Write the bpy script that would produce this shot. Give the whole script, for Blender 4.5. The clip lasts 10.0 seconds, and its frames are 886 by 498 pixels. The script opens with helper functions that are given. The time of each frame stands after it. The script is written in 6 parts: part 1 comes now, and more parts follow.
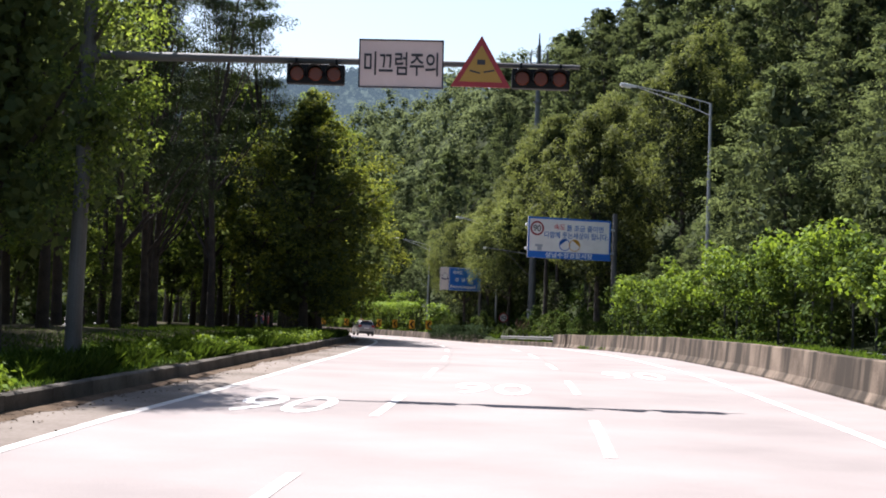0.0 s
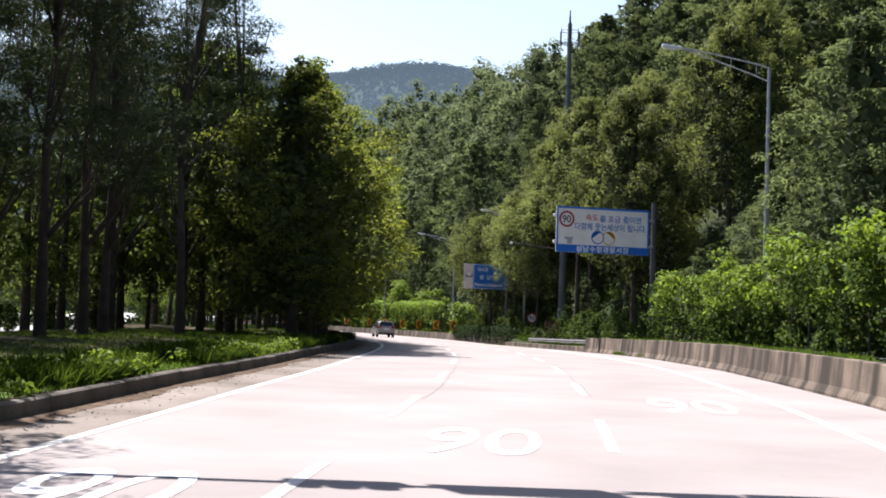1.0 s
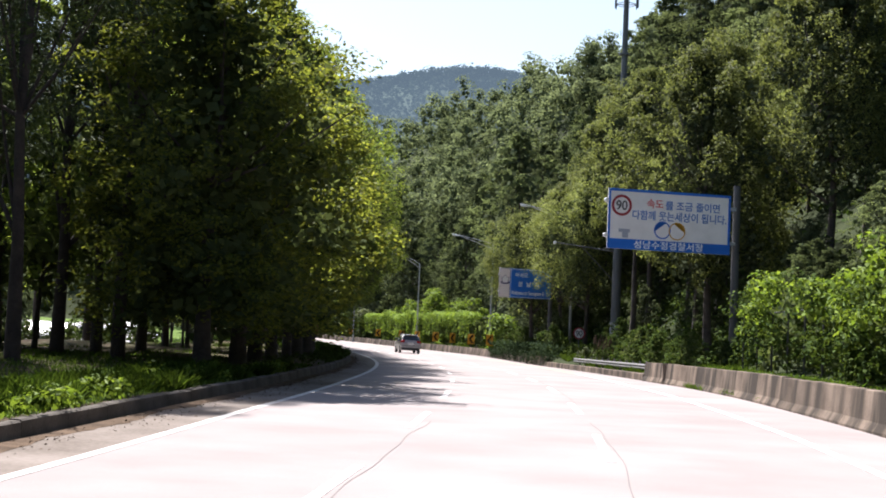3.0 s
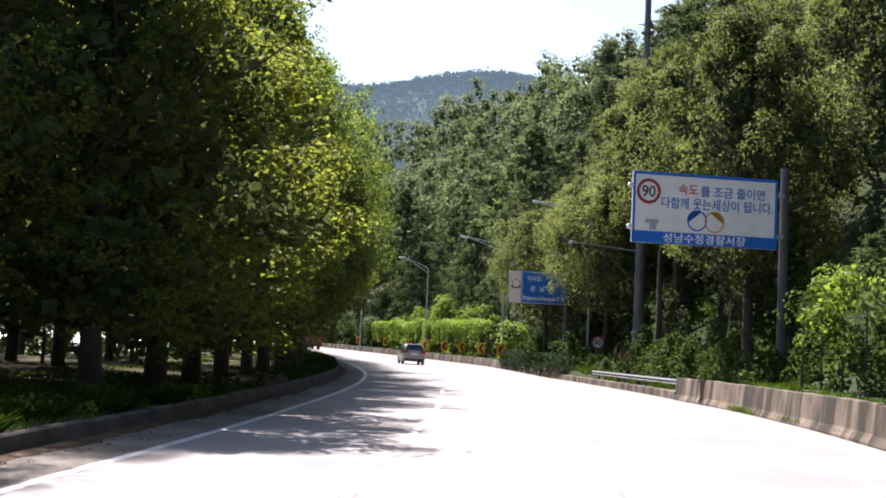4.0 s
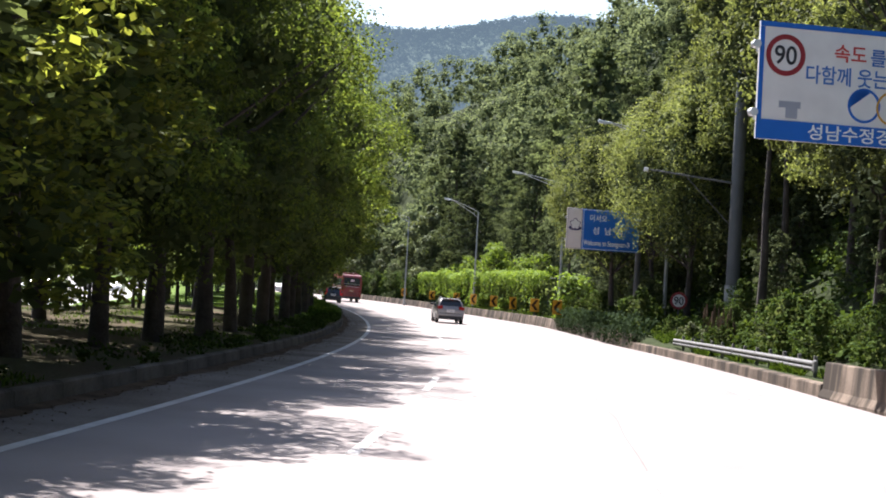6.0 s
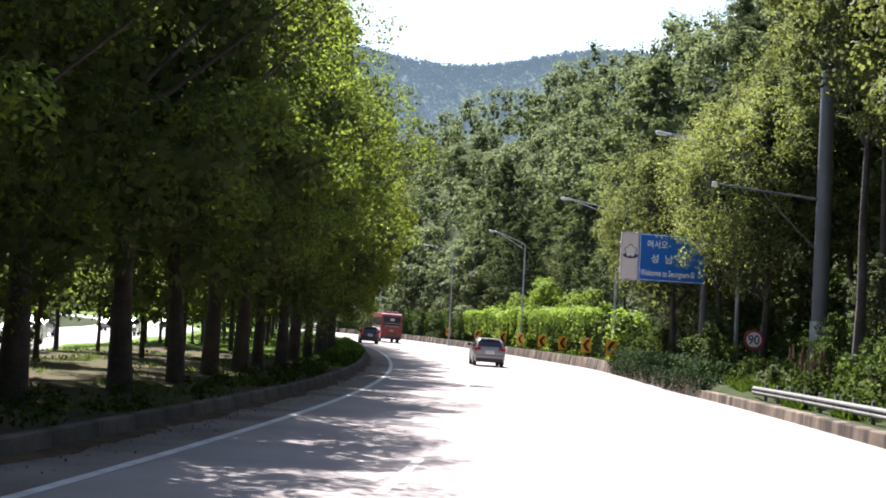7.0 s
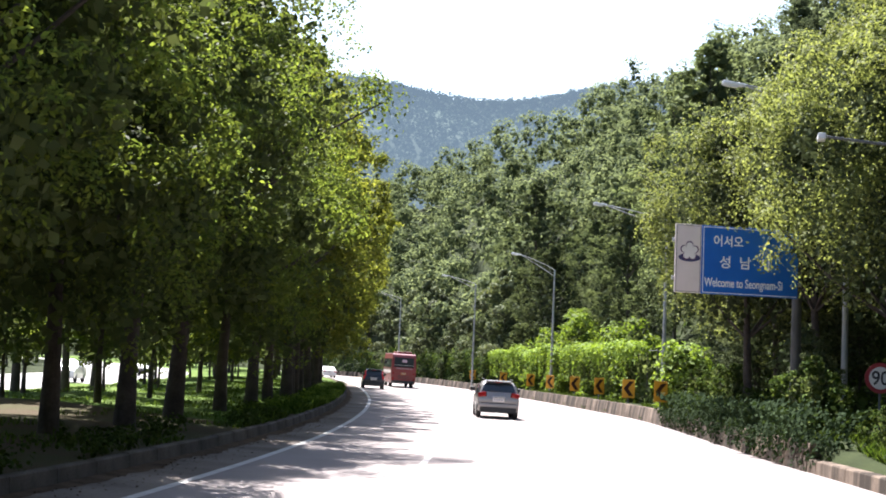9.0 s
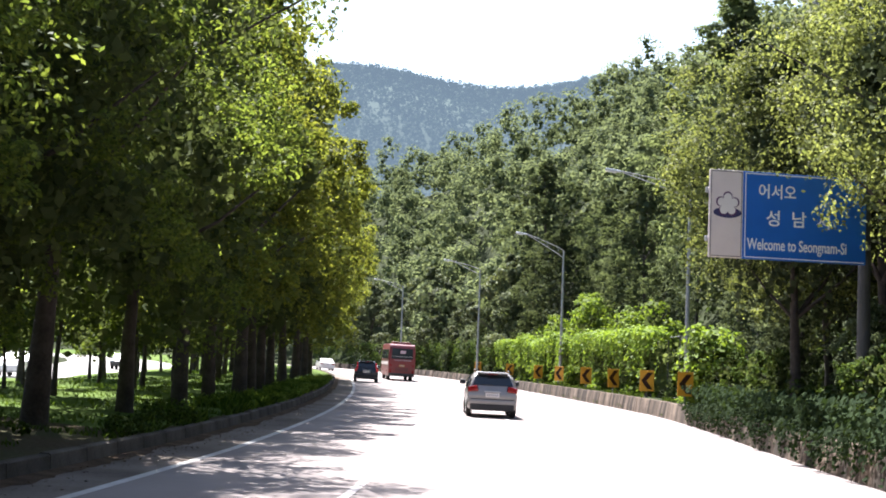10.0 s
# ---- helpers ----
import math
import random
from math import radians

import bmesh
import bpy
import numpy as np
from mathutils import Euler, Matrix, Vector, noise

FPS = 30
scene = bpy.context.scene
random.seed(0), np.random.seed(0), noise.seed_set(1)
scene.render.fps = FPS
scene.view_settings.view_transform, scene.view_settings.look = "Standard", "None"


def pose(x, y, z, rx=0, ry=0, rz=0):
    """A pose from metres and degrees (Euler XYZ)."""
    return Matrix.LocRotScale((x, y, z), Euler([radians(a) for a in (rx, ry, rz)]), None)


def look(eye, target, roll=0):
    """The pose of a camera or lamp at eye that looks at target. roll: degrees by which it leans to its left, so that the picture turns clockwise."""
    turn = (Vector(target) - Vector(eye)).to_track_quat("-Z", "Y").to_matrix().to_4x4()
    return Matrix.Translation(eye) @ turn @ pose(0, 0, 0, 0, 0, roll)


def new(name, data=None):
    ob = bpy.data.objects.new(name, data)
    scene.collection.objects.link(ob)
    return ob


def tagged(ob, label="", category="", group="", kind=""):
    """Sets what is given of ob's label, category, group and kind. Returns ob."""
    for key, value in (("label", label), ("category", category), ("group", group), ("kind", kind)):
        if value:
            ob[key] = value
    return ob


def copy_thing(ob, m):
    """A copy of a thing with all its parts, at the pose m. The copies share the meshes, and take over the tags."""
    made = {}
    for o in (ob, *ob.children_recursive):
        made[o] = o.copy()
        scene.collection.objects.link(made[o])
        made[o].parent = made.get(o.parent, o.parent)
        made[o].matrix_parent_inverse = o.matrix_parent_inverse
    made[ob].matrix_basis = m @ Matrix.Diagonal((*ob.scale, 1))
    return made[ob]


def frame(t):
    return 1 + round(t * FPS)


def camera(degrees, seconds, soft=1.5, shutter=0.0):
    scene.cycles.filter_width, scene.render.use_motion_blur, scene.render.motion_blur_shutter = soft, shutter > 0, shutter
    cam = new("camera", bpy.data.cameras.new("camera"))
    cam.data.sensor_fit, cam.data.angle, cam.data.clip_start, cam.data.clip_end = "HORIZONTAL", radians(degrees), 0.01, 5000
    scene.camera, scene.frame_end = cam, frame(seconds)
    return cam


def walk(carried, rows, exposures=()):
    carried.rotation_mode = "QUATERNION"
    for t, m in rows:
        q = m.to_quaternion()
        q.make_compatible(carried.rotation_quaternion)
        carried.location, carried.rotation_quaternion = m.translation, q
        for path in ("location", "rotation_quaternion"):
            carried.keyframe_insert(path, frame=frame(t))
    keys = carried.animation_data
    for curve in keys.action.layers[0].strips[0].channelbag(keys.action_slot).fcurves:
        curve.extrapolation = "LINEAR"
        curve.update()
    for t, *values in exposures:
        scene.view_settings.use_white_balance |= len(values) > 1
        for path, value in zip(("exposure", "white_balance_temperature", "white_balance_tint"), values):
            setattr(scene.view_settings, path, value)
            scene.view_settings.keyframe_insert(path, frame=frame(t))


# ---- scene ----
cam = camera(33.56, 10.0, soft=1.85)
# seconds, eye x y z, pitch, lean, heading
ROWS = [
    (0.0, 0.000, 0.000, 1.873, 3.276, -1.956, -0.000),
    (0.5, 0.476, 5.306, 2.041, 3.897, -2.011, 0.481),
    (1.0, 0.933, 10.614, 2.198, 3.177, -1.877, 1.324),
    (1.5, 1.357, 15.959, 2.351, 2.868, -1.793, 2.162),
    (2.0, 1.726, 21.344, 2.481, 3.268, -2.062, 2.706),
    (2.5, 1.996, 26.774, 2.608, 3.393, -2.145, 3.128),
    (2.7, 2.095, 28.946, 2.651, 3.458, -2.348, 3.206),
    (3.8, 2.488, 40.856, 2.850, 3.676, -2.269, 3.954),
    (4.0, 2.524, 43.040, 2.878, 3.804, -2.323, 4.094),
    (4.5, 2.580, 48.535, 2.941, 2.914, -2.536, 4.527),
    (5.0, 2.590, 54.072, 2.994, 1.770, -2.684, 4.883),
    (5.5, 2.571, 59.668, 3.045, 1.043, -2.786, 5.485),
    (5.7, 2.547, 61.927, 3.061, 1.224, -3.055, 5.901),
    (6.8, 2.266, 74.694, 3.106, 3.342, -3.041, 8.554),
    (7.0, 2.184, 76.970, 3.113, 3.313, -3.002, 8.811),
    (7.5, 1.957, 82.627, 3.120, 4.934, -2.926, 9.245),
    (8.0, 1.666, 88.279, 3.123, 5.228, -3.227, 9.691),
    (8.5, 1.347, 93.923, 3.112, 5.555, -3.075, 10.108),
    (9.0, 1.018, 99.511, 3.094, 4.955, -2.406, 10.489),
    (9.5, 0.641, 105.027, 3.094, 3.569, -2.074, 10.802),
    (10.0, 0.190, 110.538, 3.072, 4.653, -2.101, 11.048),
]
walk(cam, [(t, pose(x, y, z, 90 + pitch, lean, turn)) for t, x, y, z, pitch, lean, turn in ROWS],
     exposures=[(0.0, 1.51, 6290, 15), (2.5, 1.53, 6290, 15), (4.0, 1.75, 6290, 15), (5.5, 1.77, 6290, 15), (7.5, 2.13, 6290, 15), (10.0, 2.19, 6290, 15)])

# ---- daylight: sun high ahead and to the left ----
SUN_TO = Vector((-0.31, 0.53, 0.80)).normalized()
world = bpy.data.worlds.new("daylight")
scene.world = world
world.use_nodes = True
_n = world.node_tree.nodes
_sky = _n.new("ShaderNodeTexSky")
_sky.sky_type = "NISHITA"
_sky.sun_disc = False
_sky.sun_elevation = math.asin(SUN_TO.z)
_sky.sun_rotation = math.atan2(SUN_TO.x, SUN_TO.y) % (2 * math.pi)
_sky.air_density, _sky.dust_density, _sky.ozone_density = 1.2, 1.3, 1.0
_n["Background"].inputs["Strength"].default_value = 0.062
world.node_tree.links.new(_sky.outputs[0], _n["Background"].inputs["Color"])
_sun = bpy.data.lights.new("sun", "SUN")
_sun.energy, _sun.angle, _sun.color = 5.0, radians(0.55), (1.0, 0.965, 0.91)
sun = new("sun", _sun)
sun.matrix_world = look(SUN_TO * 200, (0, 0, 0))


# ---- materials ----
def mat(name, a, b, scale=2.0, fine=30.0, rough=0.8, bump=0.2, metal=0.0, spec=0.4, each=0.0, dist=0.02):
    """A surface between two colours: broad patches, fine grain and relief; each: how far whole pieces differ."""
    m = bpy.data.materials.new(name)
    m.use_nodes = True
    t = m.node_tree
    p = t.nodes["Principled BSDF"]
    co = t.nodes.new("ShaderNodeTexCoord")
    n1, n2 = t.nodes.new("ShaderNodeTexNoise"), t.nodes.new("ShaderNodeTexNoise")
    n1.inputs["Scale"].default_value, n2.inputs["Scale"].default_value = scale, fine
    n1.inputs["Detail"].default_value, n2.inputs["Detail"].default_value = 5, 4
    mx = t.nodes.new("ShaderNodeMix")
    mx.data_type = "RGBA"
    mx.inputs["A"].default_value, mx.inputs["B"].default_value = (*a, 1), (*b, 1)
    ad = t.nodes.new("ShaderNodeMath")
    ad.operation = "MULTIPLY_ADD"
    ad.inputs[1].default_value = 0.45
    rp = t.nodes.new("ShaderNodeMapRange")
    rp.inputs["From Min"].default_value, rp.inputs["From Max"].default_value = 0.50, 0.95
    for n in (n1, n2):
        t.links.new(co.outputs["Object"], n.inputs["Vector"])
    t.links.new(n2.outputs["Fac"], ad.inputs[0])
    t.links.new(n1.outputs["Fac"], ad.inputs[2])
    t.links.new(ad.outputs[0], rp.inputs["Value"])
    t.links.new(rp.outputs[0], mx.inputs["Factor"])
    col = mx.outputs["Result"]
    if each:
        hv, oi, mr = t.nodes.new("ShaderNodeHueSaturation"), t.nodes.new("ShaderNodeObjectInfo"), t.nodes.new("ShaderNodeMapRange")
        mr.inputs["To Min"].default_value, mr.inputs["To Max"].default_value = 1 - each, 1 + each
        t.links.new(oi.outputs["Random"], mr.inputs["Value"])
        t.links.new(mr.outputs[0], hv.inputs["Value"])
        t.links.new(col, hv.inputs["Color"])
        col = hv.outputs["Color"]
    t.links.new(col, p.inputs["Base Color"])
    p.inputs["Roughness"].default_value, p.inputs["Metallic"].default_value = rough, metal
    p.inputs["Specular IOR Level"].default_value = spec
    if bump:
        bu = t.nodes.new("ShaderNodeBump")
        bu.inputs["Strength"].default_value, bu.inputs["Distance"].default_value = bump, dist
        t.links.new(n2.outputs["Fac"], bu.inputs["Height"])
        t.links.new(bu.outputs[0], p.inputs["Normal"])
    return m


def leaf(name, a, b, through_share=0.4, rough=0.6, warm=(1.15, 1.1, 0.55)):
    """Leaves that let the sun shine through; every leaf and every plant differs a little."""
    m = bpy.data.materials.new(name)
    m.use_nodes = True
    t = m.node_tree
    p, out = t.nodes["Principled BSDF"], t.nodes["Material Output"]
    g, oi = t.nodes.new("ShaderNodeNewGeometry"), t.nodes.new("ShaderNodeObjectInfo")
    mx = t.nodes.new("ShaderNodeMix")
    mx.data_type = "RGBA"
    mx.inputs["A"].default_value, mx.inputs["B"].default_value = (*a, 1), (*b, 1)
    t.links.new(g.outputs["Random Per Island"], mx.inputs["Factor"])
    hv, mr = t.nodes.new("ShaderNodeHueSaturation"), t.nodes.new("ShaderNodeMapRange")
    mr.inputs["To Min"].default_value, mr.inputs["To Max"].default_value = 0.7, 1.26
    t.links.new(oi.outputs["Random"], mr.inputs["Value"])
    t.links.new(mr.outputs[0], hv.inputs["Value"])
    t.links.new(mx.outputs["Result"], hv.inputs["Color"])
    t.links.new(hv.outputs["Color"], p.inputs["Base Color"])
    p.inputs["Roughness"].default_value = rough
    p.inputs["Specular IOR Level"].default_value = 0.05 if rough < 0.8 else 0.03
    tr, tint, ms = t.nodes.new("ShaderNodeBsdfTranslucent"), t.nodes.new("ShaderNodeMix"), t.nodes.new("ShaderNodeMixShader")
    tint.data_type, tint.blend_type = "RGBA", "MULTIPLY"
    tint.inputs["Factor"].default_value = 1.0
    tint.inputs["B"].default_value = (*[min(1.0, w * 1.0) if w <= 1 else w for w in warm], 1)
    t.links.new(hv.outputs["Color"], tint.inputs["A"])
    t.links.new(tint.outputs["Result"], tr.inputs["Color"])
    ms.inputs[0].default_value = through_share
    t.links.new(p.outputs[0], ms.inputs[1])
    t.links.new(tr.outputs[0], ms.inputs[2])
    t.links.new(ms.outputs[0], out.inputs["Surface"])
    return m


def plain(name, c, rough=0.5, metal=0.0, spec=0.5, glow=0.0):
    m = mat(name, [v * 0.92 for v in c], [min(1, v * 1.06) for v in c], 1.5, 60, rough, 0.03, metal, spec)
    if glow:
        p = m.node_tree.nodes["Principled BSDF"]
        p.inputs["Emission Color"].default_value, p.inputs["Emission Strength"].default_value = (*c, 1), glow
    return m


def glass(name, c=(0.02, 0.025, 0.03)):
    m = bpy.data.materials.new(name)
    m.use_nodes = True
    p = m.node_tree.nodes["Principled BSDF"]
    p.inputs["Base Color"].default_value = (*c, 1)
    p.inputs["Roughness"].default_value, p.inputs["IOR"].default_value = 0.06, 1.5
    return m


ASPHALT = mat("worn_asphalt", (0.21, 0.182, 0.174), (0.285, 0.25, 0.238), 0.35, 55, 0.9, 0.25, dist=0.006, spec=0.12)
ASPHALT_FAR = mat("opposite_asphalt", (0.22, 0.21, 0.20), (0.28, 0.265, 0.25), 0.3, 40, 0.85, 0.15)
SHOULDER = mat("dusty_shoulder", (0.11, 0.09, 0.074), (0.225, 0.192, 0.168), 0.5, 14, 0.95, 0.3, dist=0.01, spec=0.1)
PAINT = mat("road_paint", (0.62, 0.60, 0.57), (0.80, 0.78, 0.75), 1.2, 25, 0.6, 0.1, dist=0.004)
# Left line's faded paint, darkened further to deepen the tree shade on it.
PAINT_EDGE = mat("worn_shaded_edge_paint", (0.38, 0.365, 0.345), (0.60, 0.58, 0.555), 1.6, 22, 0.7, 0.1, dist=0.004, spec=0.2)
PAINT_FADED = mat("faded_road_paint", (0.36, 0.33, 0.315), (0.60, 0.575, 0.55), 2.5, 18, 0.8, 0.1, dist=0.004, spec=0.15)
PAINT_WORN = mat("worn_yellow_paint", (0.52, 0.38, 0.12), (0.64, 0.50, 0.20), 1.2, 25, 0.7, 0.1, dist=0.004)
FAINT = mat("faint_seam", (0.11, 0.097, 0.09), (0.16, 0.14, 0.13), 3, 40, 0.9, 0.2)
TAR = mat("crack_tar", (0.03, 0.03, 0.03), (0.06, 0.055, 0.05), 3, 40, 0.9, 0.3)
LITTER = mat("dry_litter", (0.05, 0.035, 0.024), (0.13, 0.09, 0.06), 2.0, 30, 0.95, 0.6, dist=0.03, spec=0.05)
KERB = mat("kerb_concrete", (0.05, 0.043, 0.036), (0.14, 0.122, 0.103), 1.1, 22, 0.95, 0.4, each=0.2, spec=0.1)
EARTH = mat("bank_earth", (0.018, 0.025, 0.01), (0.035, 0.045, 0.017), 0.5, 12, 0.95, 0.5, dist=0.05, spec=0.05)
TURF = mat("turf", (0.075, 0.052, 0.036), (0.055, 0.06, 0.026), 0.5, 9, 0.95, 0.7, dist=0.08, spec=0.05)
LAWN = mat("rough_lawn", (0.055, 0.095, 0.02), (0.11, 0.16, 0.034), 0.6, 10, 0.95, 0.8, dist=0.08, spec=0.05)
BARK_PINE = mat("pine_bark", (0.028, 0.022, 0.019), (0.07, 0.052, 0.043), 2.0, 14, 0.95, 0.8, dist=0.03)
BARK = mat("dark_bark", (0.028, 0.023, 0.02), (0.075, 0.062, 0.053), 2.5, 16, 0.95, 0.8, dist=0.03)
# Leaves inside crowns, darker than the outer ones: inner shade put into the colour.
INNER_SHADE_WOOD = leaf("shade_painted_wood_foliage", (0.036, 0.05, 0.026), (0.068, 0.084, 0.042), 0.2, 0.9, (1.2, 1.15, 0.9))
INNER_SHADE = leaf("shade_painted_foliage", (0.05, 0.07, 0.032), (0.10, 0.125, 0.052), 0.45, 0.9, (1.3, 1.25, 0.8))
LEAF_DARK = leaf("dark_leaves", (0.058, 0.09, 0.032), (0.122, 0.158, 0.046), 0.58, warm=(2.0, 1.9, 0.8))
# Lighter copy of the verge leaves: sunlit crown edges put into the colour.
LEAF_SUN_EDGE = leaf("sun_painted_leaves", (0.075, 0.105, 0.03), (0.155, 0.182, 0.05), 0.6, warm=(1.85, 1.65, 0.7))
LEAF_GOLD = leaf("yellow_green_leaves", (0.083, 0.104, 0.037), (0.165, 0.188, 0.071), 0.5, warm=(1.55, 1.5, 0.9))
# Hillside leaves carry extra blue in their colour that stands in for haze.
LEAF_MID = leaf("locust_leaves", (0.082, 0.108, 0.05), (0.104, 0.132, 0.062), 0.5, 0.9, (1.6, 1.5, 1.1))
LEAF_FAR = leaf("wood_leaves", (0.072, 0.094, 0.049), (0.095, 0.119, 0.062), 0.5, 0.9, (1.55, 1.45, 1.15))
LEAF_RIDGE = leaf("ridge_leaves", (0.06, 0.078, 0.042), (0.08, 0.1, 0.054), 0.48, 0.9, (1.4, 1.35, 1.1))
NEEDLES = leaf("pine_needles", (0.03, 0.045, 0.022), (0.06, 0.08, 0.036), 0.15, 0.7)
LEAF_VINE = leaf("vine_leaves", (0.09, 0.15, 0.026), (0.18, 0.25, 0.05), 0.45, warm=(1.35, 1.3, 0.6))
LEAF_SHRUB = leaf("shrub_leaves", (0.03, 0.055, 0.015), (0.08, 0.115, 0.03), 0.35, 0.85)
LEAF_SMOTHER = leaf("grey_green_vine_leaves", (0.075, 0.095, 0.055), (0.15, 0.172, 0.10), 0.35)
# Ivy leaf colour darkened to paint in the shade along the wall.
LEAF_IVY_SHADE = leaf("shade_painted_ivy_leaves", (0.014, 0.027, 0.011), (0.033, 0.052, 0.022), 0.25, 0.85)
LEAF_PALE = leaf("pale_leaves", (0.14, 0.17, 0.10), (0.27, 0.29, 0.20), 0.4, 0.6, (1.2, 1.2, 0.8))
GRASS = leaf("grass_blades", (0.035, 0.07, 0.014), (0.10, 0.155, 0.03), 0.40)
POST = mat("weathered_post", (0.042, 0.043, 0.044), (0.08, 0.08, 0.08), 0.8, 25, 0.6, 0.05)
STEEL = mat("galvanised_steel", (0.26, 0.27, 0.28), (0.38, 0.39, 0.40), 1.5, 30, 0.5, 0.05, metal=0.35)
RAIL_STEEL = mat("dull_rail_steel", (0.085, 0.083, 0.08), (0.15, 0.145, 0.138), 1.5, 30, 0.6, 0.05, metal=0.1)
GREY_POLE = mat("grey_painted_steel", (0.075, 0.08, 0.083), (0.125, 0.13, 0.134), 0.8, 25, 0.55, 0.05, metal=0.1)
DARK_STEEL = mat("dark_steel", (0.03, 0.032, 0.035), (0.06, 0.062, 0.065), 2, 30, 0.5, 0.05, metal=0.3)
LAMP_SHELL = plain("lamp_shell", (0.62, 0.63, 0.64), 0.4, 0.2)
LENS_DIFF = plain("lamp_lens", (0.7, 0.7, 0.66), 0.25)
SIGN_WHITE = plain("sign_white", (0.74, 0.70, 0.68), 0.5)
SIGN_BLUE = plain("sign_blue", (0.012, 0.12, 0.48), 0.45)
SIGN_RED = plain("sign_red", (0.27, 0.018, 0.026), 0.5)
# Darker than the chevron yellow: the backlit face's shade is in the colour.
SHADED_SIGN_YELLOW = plain("shaded_sign_yellow", (0.34, 0.19, 0.03), 0.5)
CHEVRON_YELLOW = plain("chevron_yellow", (0.55, 0.27, 0.02), 0.5)
ARROW_BROWN = plain("arrow_brown", (0.05, 0.014, 0.014), 0.5)
SIGN_BLACK = plain("sign_black", (0.025, 0.022, 0.03), 0.5)
SIGN_GREY = plain("sign_grey", (0.32, 0.33, 0.38), 0.6)
LETTER_BLUE = plain("letter_blue", (0.045, 0.15, 0.44), 0.5)
LETTER_RED = plain("letter_red", (0.55, 0.05, 0.05), 0.5)
LETTER_WHITE = plain("letter_white", (0.80, 0.80, 0.80), 0.5)
SIGNAL_LENS = plain("signal_lens", (0.12, 0.026, 0.01), 0.25, spec=0.3)
SIGNAL_BLACK = plain("signal_black", (0.007, 0.007, 0.008), 0.6, spec=0.2)
MAST_GREY = mat("weathered_mast_grey", (0.05, 0.049, 0.05), (0.09, 0.088, 0.088), 0.8, 25, 0.6, 0.05, metal=0.1)
CAR_SILVER = plain("silver_paint", (0.29, 0.275, 0.265), 0.28, 0.3)
CAR_DARK = plain("black_paint", (0.02, 0.02, 0.024), 0.2)
CAR_WHITE = plain("white_paint", (0.72, 0.72, 0.72), 0.25)
BUS_RED = plain("bus_red", (0.17, 0.022, 0.024), 0.35)
PLASTIC = plain("black_plastic", (0.03, 0.03, 0.032), 0.6)
RUBBER = plain("tyre_rubber", (0.02, 0.02, 0.02), 0.8)
ALLOY = plain("wheel_alloy", (0.45, 0.45, 0.46), 0.3, 0.8)
TAIL_RED = plain("tail_light_red", (0.24, 0.008, 0.01), 0.15)
BRAKE_LIT = plain("brake_light_lit", (0.45, 0.015, 0.015), 0.2, glow=0.05)
WINDOW = glass("car_glass")


def wall_material():
    """Concrete with dark runs of dirt down its face."""
    m = mat("stained_concrete", (0.07, 0.053, 0.04), (0.19, 0.148, 0.115), 0.9, 20, 0.95, 0.35, each=0.28, spec=0.1)
    t = m.node_tree
    p = t.nodes["Principled BSDF"]
    src = p.inputs["Base Color"].links[0].from_socket
    co, mp, no = t.nodes.new("ShaderNodeNewGeometry"), t.nodes.new("ShaderNodeMapping"), t.nodes.new("ShaderNodeTexNoise")
    mp.inputs["Scale"].default_value = (1.1, 1.1, 0.16)
    mp.inputs["Rotation"].default_value = (radians(24), 0, 0)
    no.inputs["Scale"].default_value, no.inputs["Detail"].default_value = 1.0, 8
    rp, mx = t.nodes.new("ShaderNodeMapRange"), t.nodes.new("ShaderNodeMix")
    rp.inputs["From Min"].default_value, rp.inputs["From Max"].default_value = 0.42, 0.58
    mx.data_type = "RGBA"
    mx.inputs["B"].default_value = (0.042, 0.034, 0.027, 1)
    t.links.new(co.outputs["Position"], mp.inputs["Vector"])
    t.links.new(mp.outputs[0], no.inputs["Vector"])
    t.links.new(no.outputs["Fac"], rp.inputs["Value"])
    t.links.new(rp.outputs[0], mx.inputs["Factor"])
    t.links.new(src, mx.inputs["A"])
    t.links.new(mx.outputs["Result"], p.inputs["Base Color"])
    return m


WALL = wall_material()

# ---- the plan: the road's centre line, its level, and the ground to both sides ----
LEVEL_Y = [-400, -60, -20, 0, 20, 40, 60, 80, 100, 120, 140, 165, 200, 240, 280, 320, 400, 700, 4000]
LEVEL_Z = [-12, -2.6, -0.84, 0, 0.59, 0.96, 1.17, 1.24, 1.22, 1.18, 1.17, 1.28, 1.48, 1.72, 2.1, 2.6, 3.6, 6, 6]


def mid(y):
    """The road's middle x at y; it swings to the left far ahead."""
    if y < -20:
        return -1.85 + 0.098 * (y + 20)
    if y <= 230:
        s = y / 100
        return 8.5194 * s - 4.5461 * s ** 2 - 3.9046 * s ** 3 + 0.973 * s ** 4
    d = min(y - 230, 170)
    x = -24.68 - 0.27 * d - d ** 2 / 1200 - d ** 3 / 130000
    return x - 1.22 * max(0, y - 400)


def lean_of(y):
    return (mid(y + 1) - mid(y - 1)) / 2


def level(y):
    return float(np.interp(y, LEVEL_Y, LEVEL_Z))


def smooth(a, b, v):
    k = min(1.0, max(0.0, (v - a) / (b - a)))
    return k * k * (3 - 2 * k)


def wall_u(y):
    return float(np.interp(y, [-30, 30, 56, 72, 90, 100, 130, 145, 155, 165, 180, 200, 260], [6.3, 6.3, 6.4, 6.6, 6.85, 6.6, 6.75, 6.85, 7.25, 7.9, 8.55, 8.5, 8.5]))


